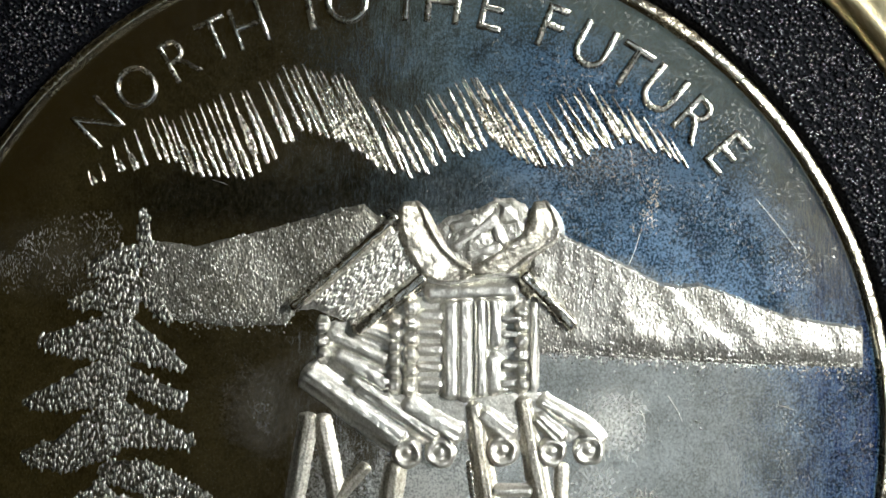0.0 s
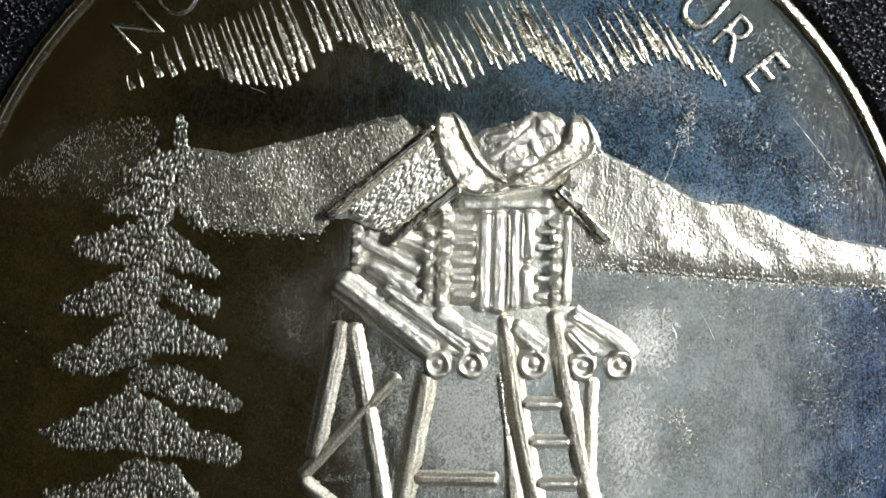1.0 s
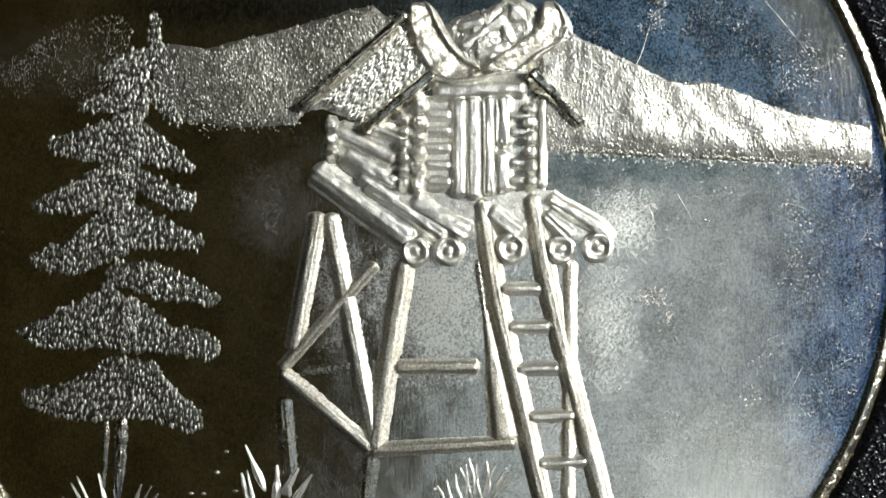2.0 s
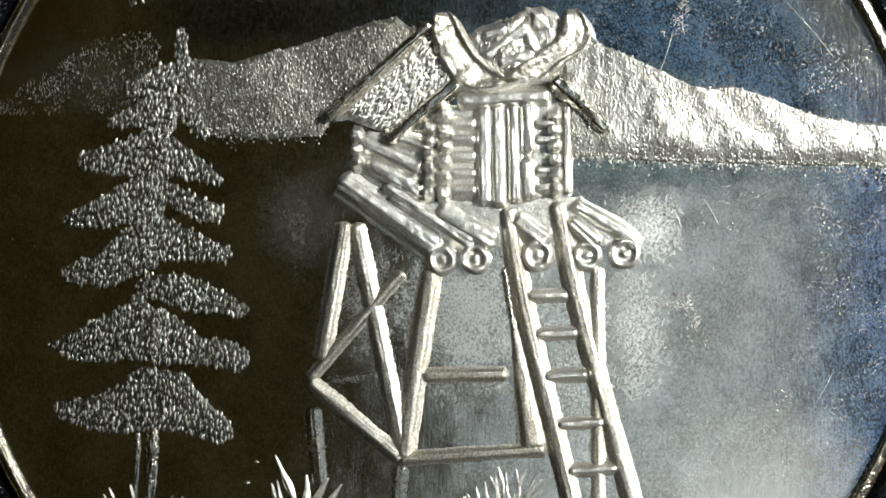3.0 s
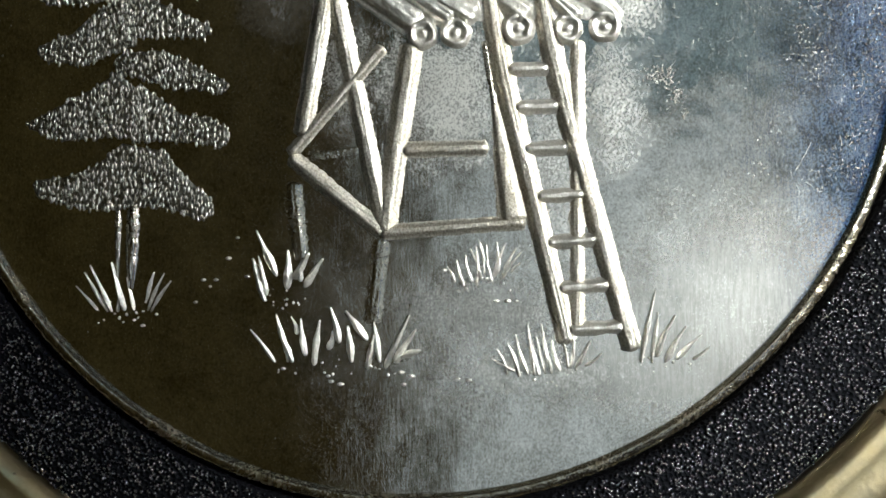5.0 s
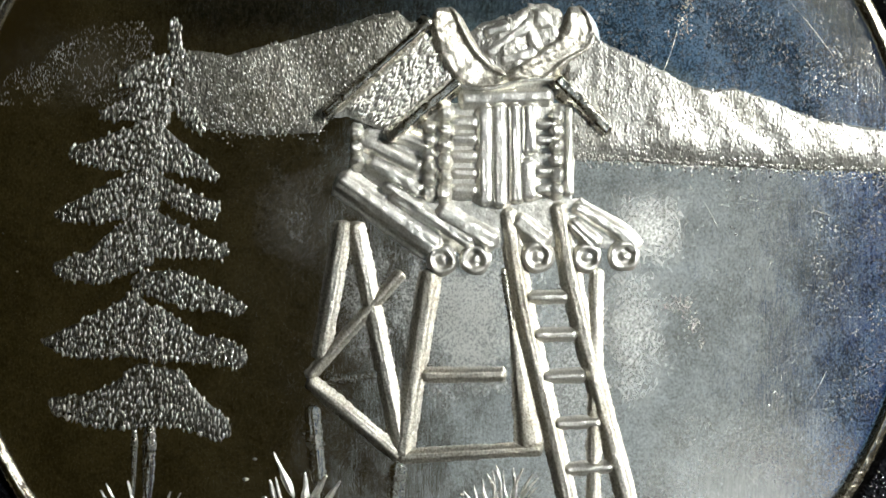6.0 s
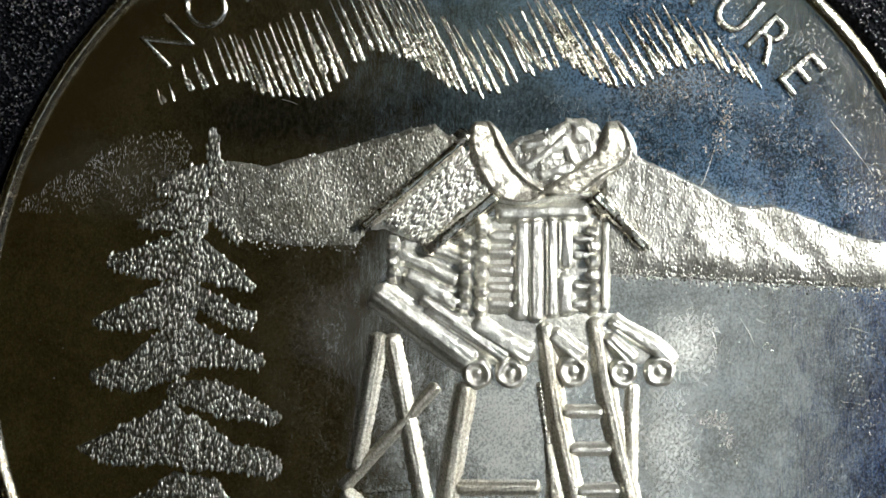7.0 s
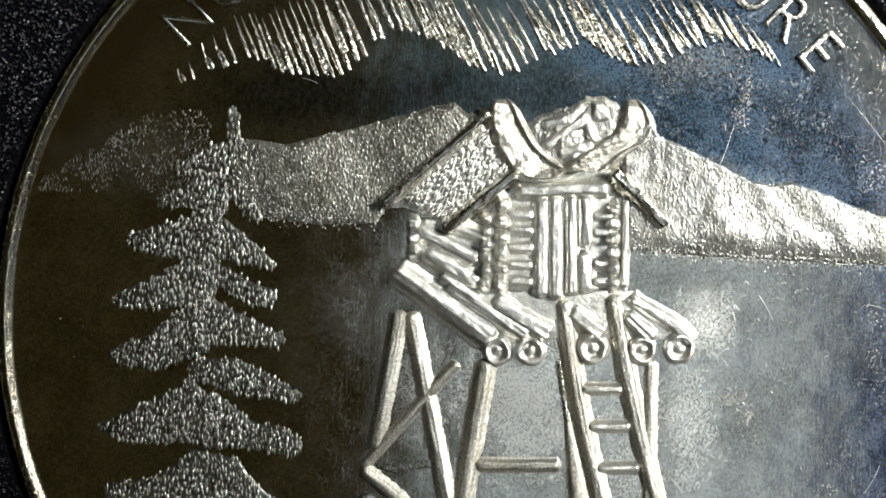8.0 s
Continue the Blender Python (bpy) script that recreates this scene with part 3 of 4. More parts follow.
while x < 11.6:
    yb = height_on(RAY_BOT, x) + rnd.uniform(-0.15, 0.15)
    lean = radians(18 + 14 * (x + 12) / 23.5 + rnd.uniform(-2, 2))
    xt = x
    for _ in range(6):
        xt = x - math.tan(lean) * (height_on(RAY_TOP, xt) - yb)
    yt = height_on(RAY_TOP, xt) + rnd.uniform(-0.25, 0.1)
    if yt > yb + 0.3:
        mid = ((x + xt) / 2 + rnd.uniform(-0.04, 0.04), (yb + yt) / 2)
        part("light_ray", bar([(x, yb), mid, (xt, yt)], rnd.uniform(0.15, 0.20) * min(1.0, 0.55 + 0.2 * (yt - yb)) * min(1.0, max(0.68, 1.2 + 0.06 * x)), rnd.uniform(0.12, 0.17), 0.0, (0.6, 0.3), 0.16, 24, x, 0.0, 0.32), LETTERING, coin)
        if rnd.random() < 0.22:
            u = rnd.uniform(0.15, 0.4)
            a, b = Vector((x + 0.16, yb)).lerp(Vector((xt + 0.16, yt)), u - 0.15), Vector((x + 0.1, yb)).lerp(Vector((xt + 0.1, yt)), u + 0.35)
            part("light_ray", bar([a, b], rnd.uniform(0.12, 0.16), 0.11, 0.0, (0.5, 0.25), 0.12, 8, x + 3, 0.0, 0.5), LETTERING, coin)
    x += rnd.uniform(0.29, 0.37) if x > -9.3 else rnd.uniform(0.4, 0.62)

# hills and mountains
HILL_TOP = [(-10.0, 6.6), (-9.4, 7.3), (-8.7, 7.26), (-7.8, 7.08), (-6.5, 7.42), (-4.8, 7.86), (-3.0, 8.3), (-2.1, 8.6), (-1.2, 8.76), (-0.65, 8.3), (0.1, 8.3)]
HILL_BOT = [(-10.0, 5.0), (-8.7, 4.1), (-6.5, 3.9), (-4.3, 3.95), (-3.8, 4.5), (0.1, 7.9)]
FAR_TOP = [(-17.8, 5.6), (-16.9, 6.15), (-15.8, 6.85), (-14.6, 7.5), (-13.5, 8.2), (-12.4, 8.4), (-11.3, 8.45), (-10.8, 7.9)]
FAR_BOT = [(-17.8, 5.2), (-15.8, 5.15), (-13.3, 5.15), (-10.8, 4.6)]
rr = random.Random(5)
rows = []
while len(rows) < 1500:
    px = rr.uniform(-17.8, -10.8)
    py = height_on(FAR_BOT, px) + (height_on(FAR_TOP, px) - height_on(FAR_BOT, px)) * rr.random() ** 0.9
    if noise.noise((px * 0.9, py * 0.9, 3.3)) + 0.3 * (px + 14) / 3 + 0.15 > rr.uniform(-0.5, 0.5):
        d = rr.uniform(0.009, 0.017)
        rows.append((px, py, fz(px, py) - 0.004, d * rr.uniform(3, 7), d, d * 0.5, 1.57 + rr.uniform(-0.25, 0.25)))
grains("far_hill", rows, FROST, coin, "faint hatched far hill, worn into the field")
PEAK_TOP = [(1.5, 7.9), (2.1, 8.3), (3.0, 8.5), (3.9, 8.95), (4.5, 9.05), (5.1, 8.8), (5.5, 8.2)]
PEAK_BOT = [(1.5, 6.2), (3.4, 5.9), (5.5, 6.2)]
patch("peak", PEAK_TOP, PEAK_BOT, 1.5, 5.5, 0.22, FROST, coin, "frosted snowy summit between the roof horns", 110, 80, 0.014, None, 0.3, 120)
MTN_TOP = [(5.3, 8.0), (6.4, 7.95), (6.7, 7.5), (8.0, 6.95), (9.3, 6.3), (10.3, 5.75), (10.95, 5.65), (11.8, 5.75), (13.0, 5.35), (14.3, 4.8), (15.3, 4.45), (16.8, 4.25), (18.2, 4.0)]
MTN_BOT = [(5.3, 2.95), (7.8, 2.82), (10.0, 2.72), (12.1, 2.62), (14.3, 2.52), (16.4, 2.48), (18.3, 2.4)]


def mountain_folds(x, y):
    """Ridges that run down from the skyline: foot of the ridge line, its lean, reach to either side, height."""
    z = 0.0
    for px, py, lean, left, right, h in ((10.25, 5.75, 1.05, 0.5, 0.2, 0.11), (7.4, 7.2, 0.75, 1.3, 0.9, 0.12), (14.0, 5.0, 1.1, 0.6, 0.8, 0.07), (15.2, 4.5, 0.9, 0.6, 0.5, 0.08), (11.9, 5.75, 1.0, 0.55, 1.1, 0.16), (17.2, 4.3, 0.1, 0.15, 0.4, 0.08)):
        d = x - (px + (py - y) * lean)
        d += 0.18 * noise.noise((x * 1.3, y * 1.3, px))
        z += 0.42 * h * math.exp(-(d / (left if d < 0 else right)) ** 2)
    return z + 0.055 * (min(x, 9.0) - 5.3) - 0.01 * max(0.0, x - 9.0)


def hill_swell(x, y):
    """The hill climbs towards the roof and dips behind the spruce."""
    return 0.06 * max(0.0, x + 4.5) + 0.05 * math.sin(x * 1.1 + y * 0.5)


patch("wooded_hill", HILL_TOP, HILL_BOT, -10.0, 0.05, 0.16, DARK_FROST, coin, "darker, browner frosted rolling hill behind the spruce", 420, 130, 0.018, hill_swell, 0.2, 900)
patch("mountain", MTN_TOP, MTN_BOT, 5.3, 18.25, 0.26, FROST, coin, "frosted snow mountain ridge falling to the rim", 520, 120, 0.012, mountain_folds, 0.13, 1200, 0.3, 0.3)

rr = random.Random(12)
for name, top, bottom, lo, hi, n in (("hill_foot_grain", HILL_TOP, HILL_BOT, -9.4, -3.9, 160), ("mountain_foot_grain", MTN_TOP, MTN_BOT, 5.8, 18.2, 1500)):
    rows = []
    for k in range(n):
        px = rr.uniform(lo, hi)
        py = height_on(bottom, px) + rr.gauss(0.14, 0.19)
        d = rr.uniform(0.02, 0.045)
        rows.append((px, py, fz(px, py) + (0.1 if py > height_on(bottom, px) + 0.08 else 0.0), d * rr.uniform(1, 1.6), d, d, 1.57 + rr.uniform(-0.4, 0.4)))
    grains(name, rows, NEEDLE, coin, "sugary frosted grains along the foot of the slope")

# spruce
# each bough: its upper and its lower line
BOUGHS = [
    ([(-10.14, 8.51), (-9.96, 8.62), (-9.73, 8.33), (-9.64, 7.45), (-9.55, 7.00)],
     [(-10.25, 7.01), (-10.09, 7.12), (-9.87, 7.01), (-9.55, 6.83)]),
    ([(-10.14, 7.23), (-9.69, 7.11), (-9.31, 6.60), (-8.93, 6.12), (-8.73, 5.72)],
     [(-10.32, 5.91), (-9.87, 6.34), (-9.42, 6.08), (-8.93, 5.59), (-8.73, 5.63)]),
    ([(-12.27, 6.37), (-11.55, 6.80), (-10.43, 7.19), (-10.09, 7.12)],
     [(-12.23, 5.97), (-11.21, 5.87), (-10.09, 5.80)]),
    ([(-10.32, 5.91), (-10.09, 5.91), (-9.53, 5.57), (-9.09, 4.91), (-8.71, 4.27)],
     [(-10.32, 4.47), (-10.09, 5.02), (-9.76, 4.69), (-9.31, 4.14), (-8.71, 4.00)]),
    ([(-12.95, 4.93), (-12.34, 5.15), (-11.21, 5.91), (-10.09, 6.13)],
     [(-12.91, 4.56), (-11.67, 4.50), (-10.09, 4.32)]),
    ([(-10.77, 4.37), (-10.32, 4.25), (-9.65, 3.70), (-8.87, 3.08), (-8.22, 2.48)],
     [(-10.77, 2.60), (-10.10, 2.47), (-9.21, 2.31), (-8.36, 2.11), (-8.22, 2.24)]),
    ([(-14.16, 3.32), (-14.04, 3.55), (-13.02, 3.83), (-11.89, 4.26), (-10.32, 4.69)],
     [(-14.16, 3.15), (-13.93, 2.97), (-12.80, 2.65), (-11.45, 2.56), (-10.32, 2.51)]),
    ([(-11.22, 2.69), (-10.77, 2.60), (-9.88, 2.05), (-8.99, 1.60), (-8.14, 1.38)],
     [(-11.23, 1.61), (-10.55, 1.45), (-9.44, 0.83), (-8.43, 0.61), (-8.14, 1.05)]),
    ([(-14.78, 0.91), (-14.67, 1.06), (-13.26, 1.77), (-11.67, 2.60), (-10.55, 2.69)],
     [(-14.79, 0.77), (-14.40, 0.53), (-12.81, 0.57), (-11.46, 0.66), (-10.55, 1.06)]),
    ([(-11.45, 1.06), (-10.89, 1.17), (-9.88, 0.55), (-8.88, 0.10), (-7.83, -0.45)],
     [(-11.47, -0.98), (-11.02, -0.89), (-9.44, -0.84), (-8.10, -0.95), (-7.84, -0.71)]),
    ([(-14.89, -1.16), (-14.82, -1.03), (-13.50, -0.63), (-12.36, 0.33), (-10.78, 1.23)],
     [(-14.89, -1.34), (-14.42, -1.74), (-12.83, -1.87), (-11.69, -1.42), (-10.79, -1.16)]),
    ([(-11.70, -1.60), (-11.24, -1.38), (-9.90, -1.33), (-9.00, -1.68), (-8.00, -2.23), (-7.09, -2.70)],
     [(-11.70, -2.16), (-10.80, -2.44), (-9.46, -2.86), (-8.12, -2.96), (-7.56, -3.16), (-7.09, -2.92)]),
    ([(-15.31, -4.20), (-15.22, -4.04), (-13.98, -3.45), (-12.38, -2.67), (-11.65, -2.09), (-11.03, -2.71), (-10.35, -2.82)],
     [(-15.32, -4.33), (-14.79, -4.55), (-13.77, -4.88), (-11.95, -4.76), (-10.37, -4.93)]),
    ([(-11.03, -2.82), (-10.47, -2.82), (-9.69, -3.37), (-9.02, -3.90), (-7.90, -4.00), (-7.08, -4.64)],
     [(-11.05, -4.98), (-9.70, -4.97), (-8.35, -5.07), (-7.46, -5.29), (-7.08, -4.91)]),
    ([(-15.14, -6.53), (-15.05, -6.39), (-13.56, -6.25), (-12.41, -5.79), (-11.50, -4.98), (-9.70, -5.32), (-9.15, -6.10), (-7.92, -7.20), (-7.75, -7.69)],
     [(-15.14, -6.67), (-14.94, -7.11), (-13.80, -7.46), (-12.44, -7.67), (-10.17, -7.54), (-9.16, -7.77), (-8.49, -8.12), (-7.75, -7.80)]),
]


def bough(top, bottom, seed):
    """One bough: a low sunk limb with drooping edges, set with upright needle buds."""
    r = random.Random(seed)
    x0, x1 = max(top[0][0], bottom[0][0]), min(top[-1][0], bottom[-1][0])
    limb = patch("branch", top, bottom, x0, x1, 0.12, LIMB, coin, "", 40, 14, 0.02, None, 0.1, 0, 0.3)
    rows = []
    x = x0 + 0.04
    while x < x1 - 0.03:
        yb, yt = height_on(bottom, x) + 0.02, height_on(top, x) - 0.02
        y = yb + r.uniform(0, 0.15)
        while y < yt:
            px, py = x + r.uniform(-0.07, 0.07), y + r.uniform(-0.06, 0.06)
            inner = min(1.0, max(0.0, min(py - yb, yt - py)) / 0.3)
            s = r.uniform(0.65, 1.2)
            rows.append((px, py, fz(px, py) + 0.03 + 0.07 * inner + r.uniform(-0.015, 0.015), 0.165 * s, 0.052 * s * r.uniform(0.75, 1.3), 0.05 * s, 1.5 + r.uniform(-0.3, 0.3)))
            y += r.uniform(0.2, 0.34)
        x += r.uniform(0.095, 0.13)
    grains("needles", rows, NEEDLE, limb, "", "stuff", 0.45)


for k, (top, bottom) in enumerate(BOUGHS):
    bough(top, bottom, k + 3)
part("trunk", bar([(-11.63, -7.6), (-11.72, -10.3)], 0.2, 0.12, 0, (0.45, 0.35), 0.15, 40, 2.0, 0.03, 0.5), LETTERING, coin)
part("trunk", bar([(-11.02, -7.5), (-11.18, -10.8)], 0.36, 0.2, 0, (0.5, 0.4), 0.12, 50, 5.0, 0.05, 0.5), LETTERING, coin)

# raised log cache on its tower
TOWER = [("leg", -3.3, 0.47, -4.2, -4.74, 0.57, 0.28), ("leg", -2.82, 0.42, -1.08, -8.27, 0.57, 0.26), ("leg", 0.09, -1.46, -1.03, -8.55, 0.66, 0.30),
         ("leg", 6.54, -1.37, 6.44, -12.31, 0.46, 0.16), ("brace", -4.67, -5.52, -1.06, -1.47, 0.38, 0.28),
         ("brace", -4.62, -5.69, -1.16, -8.6, 0.49, 0.3), ("beam", -1.08, -8.64, 4.37, -8.3, 0.44, 0.28), ("beam", -0.14, -5.44, 2.93, -5.4, 0.46, 0.24),
         ("stump", -4.6, -6.79, -4.37, -9.59, 0.6, 0.09), ("stump", -1.17, -9.04, -1.55, -12.08, 0.62, 0.06), ("crossbar", -3.94, -5.63, -2.06, -5.41, 0.35, 0.05)]
for k, (name, x0, y0, x1, y1, w, h) in enumerate(TOWER):
    part(name, bar([(x0, y0), (x1, y1)], w * 0.82, h * 0.95, 0, (1, 1), 0.05, None, k * 3.1, 0.03), LETTERING if h < 0.13 else WORN, coin)

part("leg", bar([(3.32, -3.7), (3.98, -8.1)], 0.66, 0.24, 0, (0.3, 1.15), 0.06, None, 41.0, 0.03), WORN, coin)
part("leg", bar([(2.95, -1.3), (3.4, -4.4)], 0.2, 0.12, 0, (1, 0.8), 0.1, None, 43.0), LETTERING, coin)

for pts in ([(3.12, 0.94), (3.66, -2.5), (4.52, -6.29), (6.04, -12.9)], [(5.04, 1.15), (5.72, -2.4), (6.6, -5.96), (8.55, -13.2)]):
    part("ladder_rail", bar(pts, 0.49, 0.28, 0.03, (1.05, 0.95), 0.045, 130, pts[0][0], 0.03), WORN, coin)
RUNGS = [(3.94, -2.39, 5.34, -2.37), (4.2, -3.86, 5.69, -3.82), (4.53, -5.48, 6.03, -5.43), (5.03, -7.32, 6.64, -7.23),
         (5.39, -9.11, 7.12, -9.0), (5.85, -10.87, 7.59, -10.75), (6.26, -12.49, 8.11, -12.37)]
for x0, y0, x1, y1 in RUNGS:
    part("ladder_rung", bar([(x0, y0), (x1, y1)], 0.32, 0.32, 0.04, (1, 1), 0.08, None, y0), POLISH, coin)

patch("front_wall", [(-0.2, 4.6), (0.6, 5.2), (5.6, 5.2)], [(-0.2, 1.4), (5.6, 1.35)], -0.2, 5.65, 0.12, RECESS, coin, "raised front wall of the log cache", 60, 40, 0.02, None, 0.04)
patch("side_wall", [(-3.0, 4.2), (-1.4, 4.2), (0.3, 4.3)], [(-3.0, 2.7), (-2.2, 2.0), (-0.4, 0.9), (0.3, 0.9)], -3.0, 0.3, 0.10, RECESS, coin, "raised side wall of the log cache", 50, 40, 0.02, None, 0.04)
patch("platform", [(-3.2, 2.3), (-1.0, 1.7), (0.0, 1.4), (5.8, 1.5), (7.6, 0.3)], [(-3.2, 1.9), (0.2, -0.4), (2.0, -0.6), (4.6, -0.6), (6.9, -0.6), (7.6, -0.6)], -3.2, 7.6, 0.09, RECESS, coin, "raised ground of the pole platform", 90, 40, 0.02, None, 0.04)
PLANKS = [(2.21, 4.89, 2.24, 1.32, 0.57), (2.75, 4.95, 2.81, 1.23, 0.55), (3.37, 4.99, 3.42, 1.38, 0.46), (3.96, 4.98, 3.95, 3.28, 0.51), (3.86, 2.8, 3.91, 1.53, 0.66)]
for x0, y0, x1, y1, w in PLANKS:
    part("door_plank", bar([(x0, y0), (x1, y1)], w * 1.04, 0.26, 0.12, (1, 1), 0.08, None, x0, 0.03), POLISH, coin)
WALLS = [(-2.54, 3.72, -0.34, 2.65, 0.62), (-2.2, 2.85, -0.3, 1.75, 0.6), (-1.6, 1.95, -0.26, 1.11, 0.42), (-1.22, 3.93, 0.05, 3.52, 0.5),
         (0.98, 4.39, 1.85, 4.39, 0.44), (0.98, 3.74, 1.85, 3.73, 0.4), (0.97, 3.08, 1.85, 3.07, 0.4), (0.97, 2.42, 1.85, 2.42, 0.35), (0.97, 1.76, 1.85, 1.76, 0.4),
         (4.22, 4.32, 4.91, 4.32, 0.4), (4.22, 3.71, 4.91, 3.71, 0.35), (4.21, 2.47, 4.91, 2.46, 0.4), (4.21, 1.81, 4.91, 1.81, 0.4)]
for x0, y0, x1, y1, w in WALLS:
    part("wall_log", bar([(x0, y0), (x1, y1)], w, 0.28, 0.08, (1, 1), 0.1, None, x0 + y0, 0.045), POLISH, coin)
part("corner_post", bar([(5.48, 4.93), (5.43, 1.61)], 0.29, 0.3, 0.06), POLISH, coin)
part("lintel", bar([(1.37, 5.26), (4.7, 5.41)], 0.57, 0.34, 0.12), POLISH, coin)
for x0, y0, x1, y1, w, n in ((-2.76, 3.98, -2.76, 2.88, 0.50, 3), (0.1, 4.18, 0.05, 1.68, 0.5, 6), (0.72, 4.74, 0.66, 1.68, 0.58, 6), (4.98, 4.62, 5.0, 1.78, 0.56, 6)):
    for k in range(n):
        u = k / (n - 1)
        cx, cy = x0 + (x1 - x0) * u, y0 + (y1 - y0) * u
        part("log_end", bar([(cx - 0.13, cy), (cx + 0.13, cy)], w * 0.92, 0.44, 0.14, (1, 1), 0.16, 4, cx + cy), POLISH, coin)
POLES = [(-3.36, 2.15, 0.22, -0.4, 0.78), (-1.35, 1.62, 1.6, -0.3, 0.6), (0.5, 0.95, 2.5, -0.2, 0.74), (3.45, 0.6, 4.5, -0.25, 0.74), (5.6, 0.5, 6.5, -0.35, 0.58)]
for x0, y0, x1, y1, w in POLES:
    part("platform_pole", bar([(x0, y0), (x1, y1)], w, 0.36, 0.02, (0.9, 1.05), 0.07, None, x0, 0.09), POLISH, coin)
part("platform_pole", bar([(5.74, 1.13), (6.7, 0.55), (7.5, 0.05), (8.0, -0.5)], 0.52, 0.36, 0.02, (0.9, 1.0), 0.08), POLISH, coin)


def ring_end(cx, cy, r):
    """A sawn pole end: a raised ring round a dished face with a pith boss."""
    bm = bmesh.new()
    prof, n = [(0.0, 0.24), (0.15, 0.25), (0.3, 0.15), (0.48, 0.10), (0.64, 0.19), (0.8, 0.31), (0.95, 0.28), (1.08, 0.14), (1.2, 0.03), (1.25, -0.1)], 28
    rings = []
    for f, z in prof[1:]:
        ring = []
        for k in range(n):
            ux, uy = math.cos(2 * math.pi * k / n), math.sin(2 * math.pi * k / n)
            wob = 1 + 0.14 * noise.noise((ux * 1.3 + cx, uy * 1.3 + cy, f * 1.5))
            ring.append(bm.verts.new((cx + r * f * ux * wob, cy + r * f * uy * wob, fz(cx, cy) + z + 0.09 * noise.noise((ux * f * 2 + cx * 3, uy * f * 2, 2.0)) * min(1, z / 0.2))))
        rings.append(ring)
    top = bm.verts.new((cx, cy, fz(cx, cy) + prof[0][1]))
    for k in range(n):
        bm.faces.new((top, rings[0][k], rings[0][(k + 1) % n]))
        for a, b in zip(rings, rings[1:]):
            bm.faces.new((a[k], b[k], b[(k + 1) % n], a[(k + 1) % n]))
    part("pole_end", bm, POLISH, coin)


for cx, cy, r in ((0.55, -0.95, 0.52), (1.82, -0.91, 0.52), (4.25, -0.81, 0.55), (6.15, -0.84, 0.5), (7.59, -0.76, 0.55)):
    ring_end(cx, cy, r)

# roof: shingled slope, poles and crossed horns
ROOF_TOP = [(-3.7, 4.75), (-3.24, 5.1), (-0.1, 8.0), (0.95, 6.2)]
ROOF_BOT = [(-3.7, 4.55), (-3.2, 4.6), (-1.4, 3.95), (0.95, 6.0)]
roof = patch("roof", ROOF_TOP, ROOF_BOT, -3.7, 0.93, 0.22, RECESS, coin, "shingled roof slope with rough bark texture", 120, 80, 0.05)
r = random.Random(21)
rows = []
for k in range(430):
    u, v = r.random(), r.random()
    px = -3.1 + 3.1 * u + 1.6 * v * (1 - 0.15 * u)
    py = 5.0 + 2.75 * u - 1.0 * v - 0.75 * v * u
    if height_on(ROOF_BOT, px) + 0.12 < py < height_on(ROOF_TOP, px) - 0.1 and px < 0.85:
        rows.append((px, py, fz(px, py) + 0.13 + r.uniform(0, 0.04), r.uniform(0.11, 0.25), r.uniform(0.05, 0.08), r.uniform(0.06, 0.10), radians(52 + r.uniform(-18, 18))))
grains("shingles", rows, POLISH, roof, "", "stuff")
part("roof_pole", bar([(-3.98, 4.75), (0.08, 8.31)], 0.42, 0.66, 0.04, lean=-0.6), LETTERING, coin)
part("rake_board", bar([(-1.42, 3.86), (1.14, 5.98)], 0.56, 0.66, 0.05, lean=-0.45), LETTERING, coin)
part("roof_pole", bar([(5.0, 6.0), (6.92, 4.04)], 0.58, 0.6, 0.05, lean=0.3), LETTERING, coin)


def crescent(name, outer, inner, height, seed, section):
    """A curved horn between two lines. section: pairs of place across (0 outer, 1 inner) and height, from foot to foot."""
    n, m = 56, 28
    A, B = spline(outer, n), spline(inner, n)
    lo, hi = section[0][0], section[-1][0]
    verts, faces = [], []
    for k in range(n + 1):
        for j in range(m + 1):
            q = lo + (hi - lo) * j / m
            p = A[k].lerp(B[k], q)
            z = height_on(section, q)
            z *= 1 + 0.22 * noise.noise((p.x * 1.6, p.y * 1.6, seed)) + 0.2 * noise.noise((p.x * 3.4, p.y * 3.4, seed)) + 0.13 * noise.noise((p.x * 8, p.y * 8, seed))
            z *= min(1.0, 0.15 + min(k, n - k) / 5)
            verts.append((p.x * MM, p.y * MM, (fz(p.x, p.y) + height * z - 0.03) * MM))
    for k in range(n):
        for j in range(m):
            a = k * (m + 1) + j
            faces.append((a, a + m + 1, a + m + 2, a + 1))
    me = bpy.data.meshes.new(name)
    me.from_pydata(verts, [], faces)
    me.shade_smooth()
    return link(name, me, WORN, coin)


